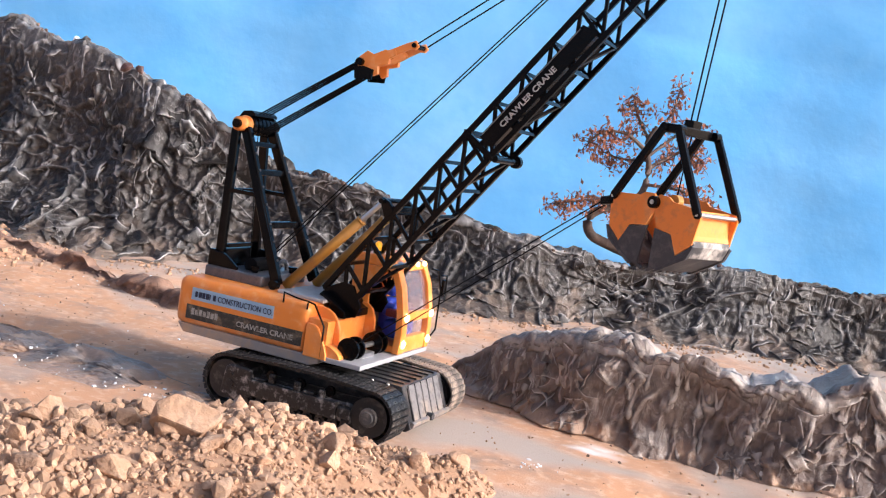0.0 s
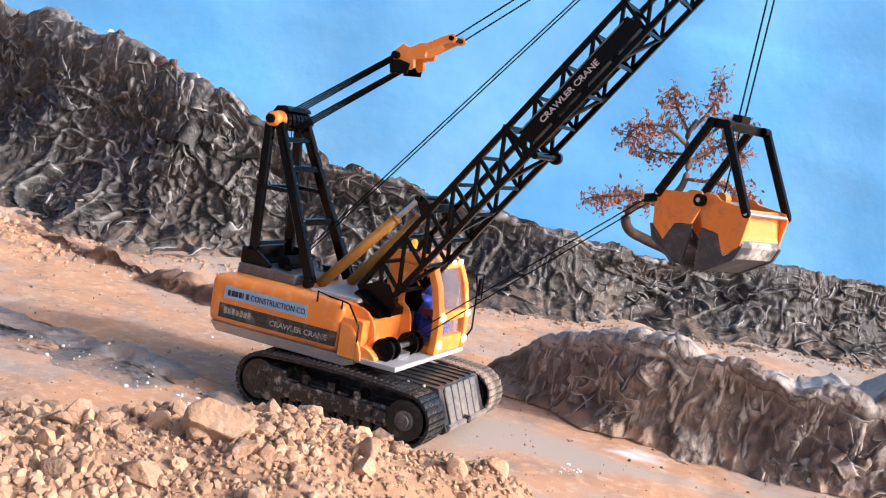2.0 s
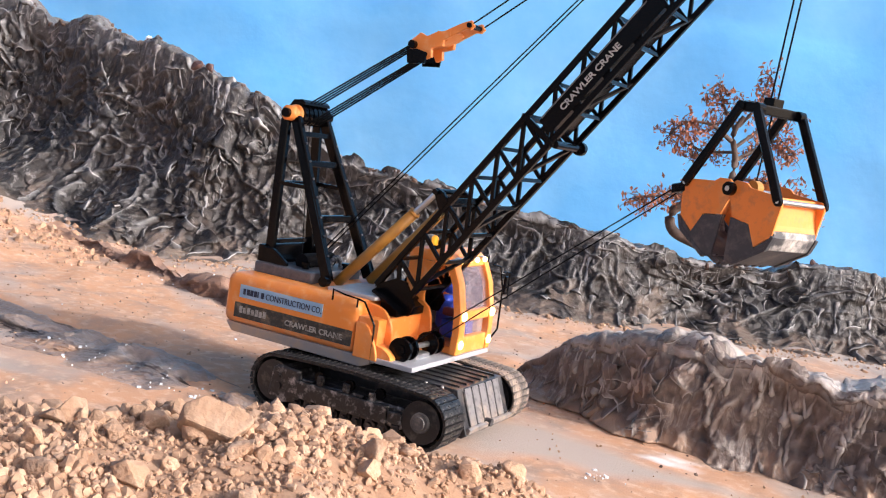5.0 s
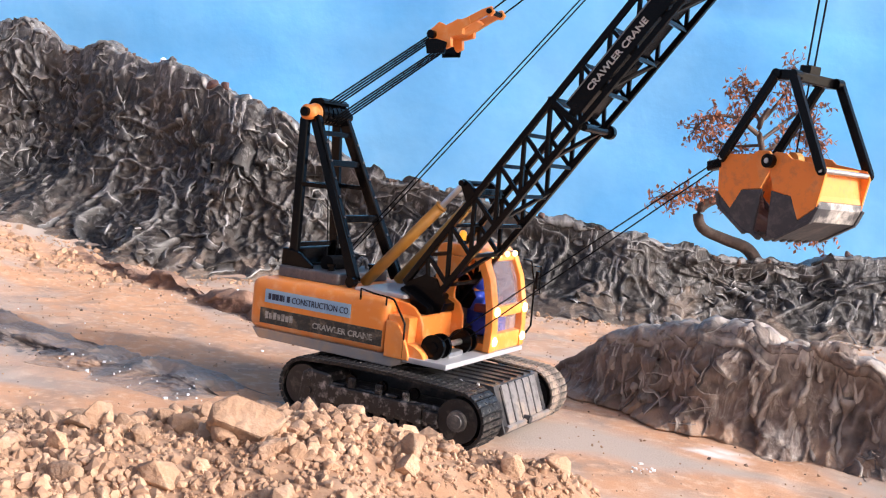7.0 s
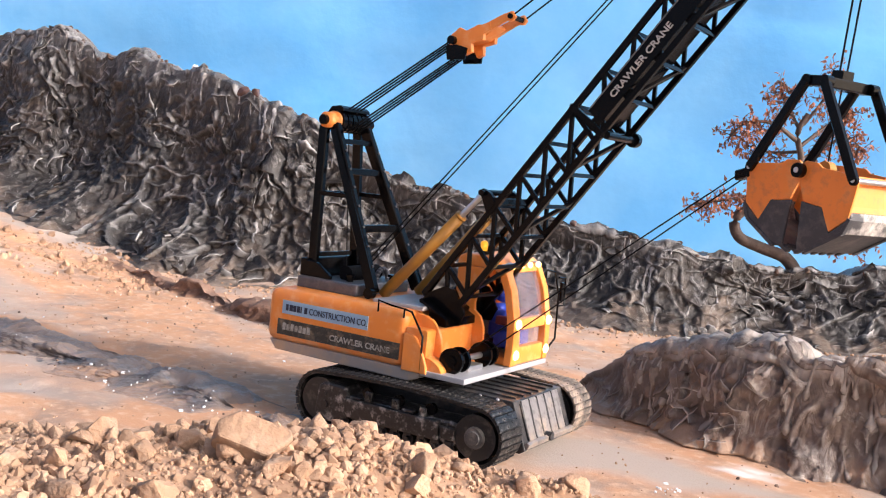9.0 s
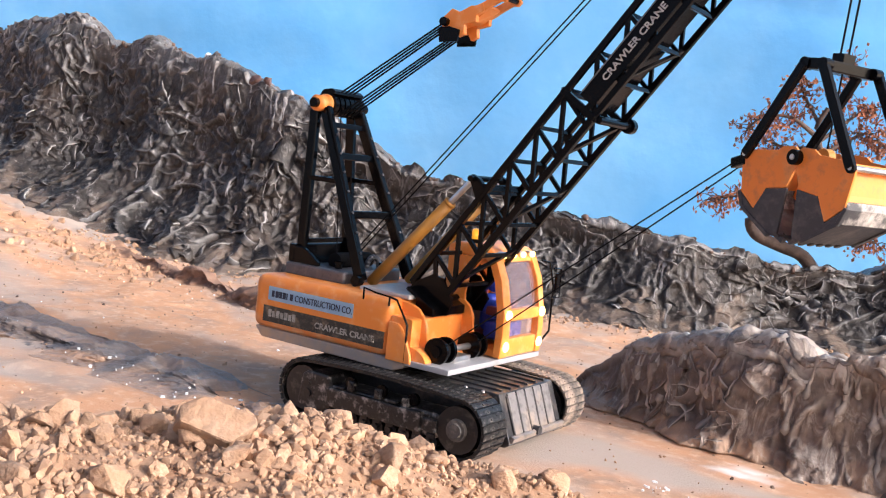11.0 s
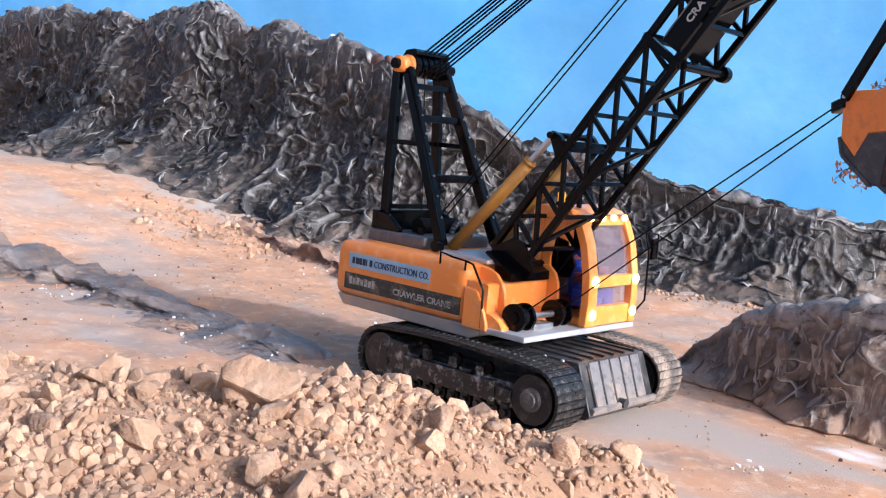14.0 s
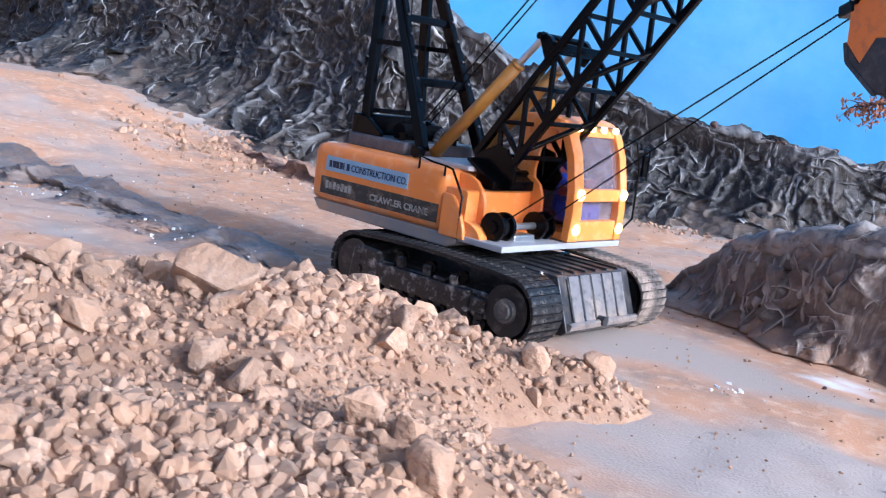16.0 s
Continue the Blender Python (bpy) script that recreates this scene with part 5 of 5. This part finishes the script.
for y in (-0.004, 0.004):
    cord("hoist_cord", [tuple(socket + Vector((y * 0.6, y, 0))), tuple(HEAD + Vector((-0.024 + y * 0.8, y, 0.006)))], 0.0009, crane)
low = BT @ Vector((0.0, 0.0, 0.012))
cord("closing_cord", [tuple(socket + Vector((0.001, 0, -0.004))), tuple(low)], 0.0008, bucket)

# seated figure in the cab, a plain shape
bm = bmesh.new()
box(bm, 0.064, 0.080, 0.046, 0.070, 0.100, 0.138, 0.006, 3)
box(bm, 0.068, 0.100, 0.046, 0.056, 0.098, 0.108, 0.003)
box(bm, 0.068, 0.100, 0.060, 0.070, 0.098, 0.108, 0.003)
box(bm, 0.094, 0.103, 0.046, 0.056, 0.087, 0.104, 0.003)
box(bm, 0.094, 0.103, 0.060, 0.070, 0.087, 0.104, 0.003)
box(bm, 0.070, 0.092, 0.036, 0.045, 0.118, 0.134, 0.004)
box(bm, 0.078, 0.100, 0.034, 0.082, 0.092, 0.112, 0.004)
bmesh.ops.create_uvsphere(bm, u_segments=14, v_segments=10, radius=0.0105, matrix=Matrix.Translation((0.074, 0.058, 0.150)))
tagged(part("toy_figure", bm, FIGURE, None, "", True), "plain blue toy figure sitting on the cab seat", "toy figure")

# ---- the little tree on the wall ----
random.seed(11)
TREE_AT = Vector((0.15, 1.095, 0.135))
tree = thing("model_tree", TREE_AT, "small crooked model tree with copper-brown leaves on the rock wall", "tree")


def branch_mesh(bm, pts, r0, r1, seg=8):
    """A tapered round branch along a polyline."""
    rings = []
    for i, p in enumerate(pts):
        a, b = Vector(pts[max(i - 1, 0)]), Vector(pts[min(i + 1, len(pts) - 1)])
        m = (b - a).to_track_quat("Z", "Y").to_matrix()
        r = r0 + (r1 - r0) * i / (len(pts) - 1)
        rings.append([bm.verts.new(Vector(p) + m @ Vector((r * math.cos(t), r * math.sin(t), 0))) for t in [2 * math.pi * k / seg for k in range(seg)]])
    for a, b in zip(rings, rings[1:]):
        for k in range(seg):
            bm.faces.new((a[k], a[(k + 1) % seg], b[(k + 1) % seg], b[k]))


def smooth_line(pts, n=4):
    out = []
    for i in range(len(pts) - 1):
        p0, p1, p2, p3 = (Vector(pts[max(0, min(len(pts) - 1, i + k))]) for k in (-1, 0, 1, 2))
        for k in range(n):
            t = k / n
            out.append(0.5 * ((2 * p1) + (p2 - p0) * t + (2 * p0 - 5 * p1 + 4 * p2 - p3) * t * t + (3 * p1 - p0 - 3 * p2 + p3) * t ** 3))
    return out + [Vector(pts[-1])]


TR = Vector((0.86, 0.5, 0))  # sideways over the wall
BK = Vector((-0.5, 0.86, 0))


def tp(a, z, b=0.0):
    return TREE_AT + TR * a * 1.1 + BK * b * 1.2 + Vector((0, 0, z * 1.04))


bm = bmesh.new()
trunk_line = smooth_line([tp(0.03, -0.01), tp(0.0, 0.030), tp(-0.045, 0.045), tp(-0.088, 0.062), tp(-0.098, 0.095), tp(-0.072, 0.118), tp(-0.028, 0.132), tp(0.0, 0.165), tp(0.004, 0.215), tp(-0.008, 0.262), tp(0.006, 0.30)])
branch_mesh(bm, trunk_line, 0.0135, 0.0045, 10)
trunk = part("trunk", bm, BARK, tree, "twisted brown trunk", True)
leaf_spots = []
BOUGHS = [([(-0.05, 0.125), (-0.09, 0.135, -0.02), (-0.14, 0.125, -0.03), (-0.18, 0.115, -0.03)], 0.005), ([(-0.01, 0.25), (-0.06, 0.275, -0.02), (-0.11, 0.27, -0.03), (-0.135, 0.24, -0.03)], 0.005),
         ([(0.0, 0.21), (0.05, 0.245, 0.02), (0.09, 0.265, 0.02), (0.125, 0.24, 0.03)], 0.005), ([(-0.005, 0.27), (-0.03, 0.32, 0.02), (-0.045, 0.355, 0.01)], 0.004), ([(0.0, 0.28), (0.03, 0.33, 0.0), (0.04, 0.385, 0.0)], 0.004),
         ([(0.0, 0.18), (0.06, 0.18, -0.03), (0.11, 0.165, -0.03), (0.14, 0.13, -0.02)], 0.0045), ([(-0.03, 0.135), (0.02, 0.11, -0.03), (0.07, 0.085, -0.04), (0.105, 0.07, -0.04)], 0.0045),
         ([(0.002, 0.23), (-0.04, 0.225, 0.04), (-0.08, 0.235, 0.05)], 0.004), ([(0.0, 0.24), (0.07, 0.30, 0.03), (0.10, 0.315, 0.02)], 0.004)]
for pts, r in BOUGHS:
    line = smooth_line([tp(p[0], p[1], p[2] if len(p) > 2 else 0.0) for p in pts])
    bm = bmesh.new()
    branch_mesh(bm, line, r, 0.0012, 6)
    limb = part("limb", bm, BARK, tree, "", True)
    for i in range(3, len(line)):
        for _ in range(4):
            q = [line[i]]
            d = Vector((random.gauss(0, 1), random.gauss(0, 0.8), random.gauss(0.1, 0.8))).normalized()
            for _k in range(4):
                d = (d + Vector((random.gauss(0, 0.35), random.gauss(0, 0.35), random.gauss(-0.12, 0.35)))).normalized()
                q.append(q[-1] + d * 0.0095)
            bm = bmesh.new()
            branch_mesh(bm, q, 0.0011, 0.0004, 4)
            part("twig", bm, BARK, limb)
            for v in q[1:]:
                for _m in range(3):
                    leaf_spots.append(v + Vector((random.gauss(0, 0.006), random.gauss(0, 0.006), random.gauss(-0.003, 0.006))))
verts, faces = [], []
for v in leaf_spots:
    m = Euler((random.uniform(0, 6.3), random.uniform(0, 6.3), random.uniform(0, 6.3))).to_matrix()
    L, w = random.uniform(0.0036, 0.0072), random.uniform(0.0020, 0.0038)
    if v.x * 977 % 1 < 0.28:
        continue
    k = len(verts)
    for c in ((-L, 0, 0), (-0.2 * L, w, 0.0007), (L, 0, 0.0012), (-0.2 * L, -w, 0.0007), (-0.1 * L, 0, -0.0008)):
        verts.append(v + m @ Vector(c))
    faces += [(k, k + 1, k + 4), (k + 1, k + 2, k + 4), (k + 2, k + 3, k + 4), (k + 3, k, k + 4)]
me = bpy.data.meshes.new("crown")
me.from_pydata(verts, [], faces)
crown = part("crown", me, LEAF, tree, "sparse copper-brown dried leaves")
tagged(crown, kind="stuff")

# ---- rubble heap, loose stones and flecks ----
random.seed(5)


def heap_top(x, y):
    h = heap(x, y)
    p = Vector((x, y, 0.7))
    return ground_z(x, y) + h * (1 + 0.25 * noise.noise(p * 9)) + (0.006 * noise.noise(p * 25) if h > 0.004 else 0)


def make_mound():
    xs, ys = np.arange(-0.75, 0.52, 0.008), np.arange(-0.66, -0.06, 0.008)
    verts = [(x, y, heap_top(x, y) - (0.004 if heap(x, y) <= 0.001 else 0.0)) for x in xs for y in ys]
    h = len(ys)
    faces = []
    for i in range(len(xs) - 1):
        for j in range(h - 1):
            f = (i * h + j, (i + 1) * h + j, (i + 1) * h + j + 1, i * h + j + 1)
            if any(heap(verts[k][0], verts[k][1]) > 0.0005 for k in f):
                faces.append(f)
    me = bpy.data.meshes.new("soil_mound")
    me.from_pydata(verts, [], faces)
    for f in me.polygons:
        f.use_smooth = True
    return me


pile = thing("rubble_pile", (0.0, -0.36, 0.0), "heap of dry tan clay clods and crumbly soil", "rubble")
part("soil_mound", make_mound(), SOIL, pile, "crumbly brown soil")


def clod(seed, n=22):
    rnd = random.Random(seed)
    bm = bmesh.new()
    for _ in range(n):
        v = Vector((rnd.gauss(0, 1), rnd.gauss(0, 1), rnd.gauss(0, 1))).normalized()
        v = Vector((v.x * 1.0, v.y * rnd.uniform(0.78, 0.9), v.z * 0.72)) * rnd.uniform(0.86, 1.08)
        bm.verts.new(v)
    r = bmesh.ops.convex_hull(bm, input=bm.verts)
    bmesh.ops.delete(bm, geom=[v for v in bm.verts if not v.link_faces], context="VERTS")
    bmesh.ops.recalc_face_normals(bm, faces=bm.faces)
    return bm


def rounded(bm, size=0.15):
    """Chip the edges of a stone."""
    bmesh.ops.dissolve_limit(bm, angle_limit=radians(14), verts=bm.verts[:], edges=bm.edges[:])
    bmesh.ops.bevel(bm, geom=bm.edges[:], offset=size, segments=2, affect="EDGES", profile=0.6, clamp_overlap=True)


CLODS = []
for k in range(12):
    bm = clod(k, 13 + k % 6)
    rounded(bm)
    me = mesh_of(bm, "clod")
    me.materials.append(BLOCK)
    for f in me.polygons:
        f.use_smooth = True
    CLODS.append(me)
CRUMBS = [mesh_of(clod(50 + k, 16), "crumb") for k in range(10)]
LUMPS = [mesh_of(clod(70 + k, 22), "lump", True) for k in range(10)]


def stone_pose(x, y, z, r):
    return Matrix.Translation((x, y, z)) @ Euler((random.uniform(0, 6.3), random.uniform(0, 6.3), random.uniform(0, 6.3))).to_matrix().to_4x4() @ Matrix.Diagonal((r, r, r, 1))


def heap_spot(least=0.006):
    while True:
        x, y = random.uniform(-0.72, 0.46), random.uniform(-0.62, -0.09)
        if heap(x, y) > least:
            return x, y


def soft_patch(x, y):
    """Where the heap shows bare fine soil."""
    return noise.noise(Vector((x * 6 + 2, y * 9, 4.4))) > 0.30 - 0.60 * smooth01(-0.02, 0.08, x) * smooth01(-0.52, -0.42, y)


# the big blocks on the heap
BIG = [(0.085, -0.360, 0.030), (-0.02, -0.415, 0.021), (-0.20, -0.43, 0.014), (0.10, -0.235, 0.016), (-0.30, -0.48, 0.014), (0.055, -0.27, 0.014), (-0.13, -0.45, 0.016), (0.17, -0.20, 0.013), (0.02, -0.33, 0.014), (-0.10, -0.36, 0.015), (0.20, -0.30, 0.014), (-0.40, -0.53, 0.017), (0.13, -0.38, 0.015), (-0.05, -0.29, 0.012)]
for k, (x, y, r) in enumerate(BIG):
    bm = clod(100 + k, 14 if r > 0.025 else 15)
    rounded(bm)
    ob = part("rock", bm, BLOCK, pile, "large pale clay block" if r > 0.0175 else "")
    if r > 0.025:
        ob.matrix_basis = Matrix.Translation((x, y, heap_top(x, y) + 0.40 * r)) @ Matrix.Rotation(0.5, 4, "Z") @ Matrix.Diagonal((1.05 * r, r, 1.25 * r, 1))
        continue
    ob.matrix_basis = stone_pose(x, y, heap_top(x, y) + 0.3 * r, r)
for k in range(54):
    # middling blocks all over the heap
    x, y = heap_spot(0.012)
    r = random.uniform(0.0095, 0.0190)
    bm = clod(140 + k, 15)
    rounded(bm)
    ob = part("rock", bm, BLOCK, pile, "", True)
    ob.matrix_basis = stone_pose(x, y, heap_top(x, y) + 0.25 * r, r)
near = 0
while near < 260:
    x, y = heap_spot()
    if x < -0.30 or x > 0.35 or y < -0.46:
        continue
    r = random.choice((0.0055, 0.007, 0.0085, 0.010, 0.0125)) * random.uniform(0.85, 1.15)
    if soft_patch(x, y):
        r *= 0.6
    ob = part("clod", random.choice(CLODS), CLOD, pile)
    ob.matrix_basis = stone_pose(x, y, heap_top(x, y) + 0.3 * r, r)
    near += 1


def scatter(name, spots, material, parent, label):
    """Many loose stones in one mesh."""
    verts, faces = [], []
    for x, y, z, r in spots:
        me = random.choice(LUMPS if r > 0.0028 else CRUMBS)
        m = stone_pose(x, y, z, r)
        k = len(verts)
        verts += [m @ v.co for v in me.vertices]
        faces += [[k + i for i in f.vertices] for f in me.polygons]
    me = bpy.data.meshes.new(name)
    me.from_pydata(verts, [], faces)
    me.materials.append(material)
    if parent is not None:
        return tagged(part(name, me, material, parent, label), kind="stuff")
    return tagged(new(name, me), label, "gravel", kind="stuff")


spots = []
for _ in range(19000):
    x, y = heap_spot(0.003)
    r = random.choice((0.0014, 0.0018, 0.0024, 0.003, 0.0038, 0.0046, 0.0055, 0.007)) * random.uniform(0.8, 1.2)
    if soft_patch(x, y):
        if random.random() < 0.45:
            continue
        r *= 0.6
    spots.append((x, y, heap_top(x, y) + 0.2 * r, r))
scatter("clod_scree", spots, CLOD, pile, "loose small clay clods")
spots = []
for _ in range(2400):
    # crumbs beside the heap, on the track and along the wall
    x, y = random.uniform(-1.1, 0.7), random.uniform(-0.45, 0.95)
    r = random.choice((0.0009, 0.0012, 0.0016, 0.002)) * random.uniform(0.8, 1.3)
    if abs(x - 0.05) < 0.13 and abs(y) < 0.11:
        continue
    spots.append((x, y, ground_z(x, y) + 0.2 * r, r))
for _ in range(1100):
    x = random.uniform(-1.15, 0.6)
    y0 = np.interp(x, [r[0] for r in WALL], [r[1] for r in WALL])
    y = y0 - abs(random.gauss(0, 0.045))
    r = random.choice((0.0015, 0.002, 0.003, 0.0045)) * random.uniform(0.7, 1.2)
    spots.append((x, y, ground_z(x, y) + 0.25 * r, r))
for _ in range(300):
    # spill of stones beside the wall
    x, y = random.gauss(-0.98, 0.16), random.gauss(0.38, 0.07)
    r = random.choice((0.002, 0.002, 0.003, 0.003, 0.0045, 0.006, 0.010)) * random.uniform(0.7, 1.2)
    spots.append((x, y, ground_z(x, y) + 0.3 * r, r))
scatter("gravel", spots, CLOD, None, "scattered tan gravel and crumbs on sand")
spots = []
for _ in range(380):
    # dark grit in patches
    x, y = random.uniform(-1.4, 0.75), random.uniform(-0.30, 0.75)
    if noise.noise(Vector((x * 4, y * 6, 2.5))) < 0.05 or (abs(x - 0.05) < 0.16 and abs(y) < 0.12):
        continue
    r = random.choice((0.0008, 0.0011, 0.0015, 0.0024)) * random.uniform(0.8, 1.4)
    spots.append((x, y, ground_z(x, y) + 0.2 * r, r))
scatter("dark_grit", spots, CRUST, None, "dark brown grit on sand")
RIDGES = [BVHTree.FromPolygons([v.co for v in o.vertices], [f.vertices for f in o.polygons]) for o in (bpy.data.objects["bank_left"].data, bpy.data.objects["bank_back"].data)]


def surface_z(x, y):
    """The height of the ground or of a low ridge over it."""
    z = ground_z(x, y)
    for tree_of in RIDGES:
        hit = tree_of.ray_cast(Vector((x, y, 0.5)), Vector((0, 0, -1)))
        if hit[0]:
            z = max(z, hit[0].z)
    return z


verts, faces = [], []
for _ in range(95):
    c = random.choice(((-0.36, -0.13, 0.14, 0.025), (-0.22, -0.14, 0.08, 0.02), (-0.55, -0.16, 0.10, 0.03), (-0.62, 0.33, 0.10, 0.03), (-0.30, -0.14, 0.12, 0.02), (-0.5, 0.1, 0.3, 0.1), (0.31, -0.02, 0.012, 0.008), (-0.12, -0.15, 0.03, 0.015)))
    x, y = random.gauss(c[0], c[2]), random.gauss(c[1], c[3])
    if heap(x, y) > 0.002 or (abs(x - 0.05) < 0.14 and abs(y) < 0.12):
        continue
    r, z = random.choice((0.0006, 0.0009, 0.0012, 0.0016, 0.0030)) * random.uniform(0.7, 1.2), surface_z(x, y) + 0.001
    k, n = len(verts), 6
    for t in range(n):
        a = 6.283 * t / n + random.uniform(-0.3, 0.3)
        verts.append((x + r * random.uniform(0.5, 1.3) * math.cos(a), y + r * random.uniform(0.5, 1.3) * math.sin(a), z - 0.002))
    for t in range(n):
        v = verts[k + t]
        verts.append((x + (v[0] - x) * 0.8, y + (v[1] - y) * 0.8, z + 0.0003))
    faces.append(tuple(range(k + n, k + 2 * n)))
    faces += [(k + t, k + (t + 1) % n, k + n + (t + 1) % n, k + n + t) for t in range(n)]
me = bpy.data.meshes.new("white_flecks")
me.from_pydata(verts, [], faces)
me.materials.append(FLECK)
tagged(new("white_flecks", me), "white plaster flecks scattered on mud", "flecks", kind="stuff")

# stones lying on the crest of the wall
wall = bpy.data.objects["rock_wall"].data


CREST = {}
for v in wall.vertices:
    key = round(v.co.x / 0.01)
    if key not in CREST or v.co.z > CREST[key].z:
        CREST[key] = v.co.copy()


def crest_near(x):
    """The highest place of the wall near x."""
    return CREST[round(x / 0.01)]



for k, (x, r, mat, label) in enumerate(((-1.12, 0.011, FLECK, "small white stone on the wall crest"), (-0.965, 0.019, REDSTONE, "red-brown stone on the wall crest"), (-0.925, 0.014, REDSTONE, "red-brown stone on the wall crest"), (-0.22, 0.010, REDSTONE, "red-brown stone on the wall crest"), (0.33, 0.009, REDSTONE, "red-brown stone on the wall crest"))):
    c = crest_near(x)
    bm = clod(300 + k, 24)
    rounded(bm)
    ob = part("crest_stone", bm, mat, None, "", False)
    ob.matrix_basis = stone_pose(c.x, c.y, c.z + 0.25 * r, r)
    tagged(ob, label, "stone", "stones on the wall crest")
spots = []
for _ in range(420):
    # crumbs caught along the crest of the wall
    x = random.uniform(-1.9, 1.2)
    c = crest_near(x)
    r = random.choice((0.0018, 0.0025, 0.0035, 0.005, 0.007)) * random.uniform(0.8, 1.2)
    spots.append((c.x + random.gauss(0, 0.002), c.y + random.uniform(-0.004, 0.006), c.z - 0.45 * r - 0.001, r))
scatter("crest_gravel", spots, CRUST, None, "dark brown crumbs along the wall crest")
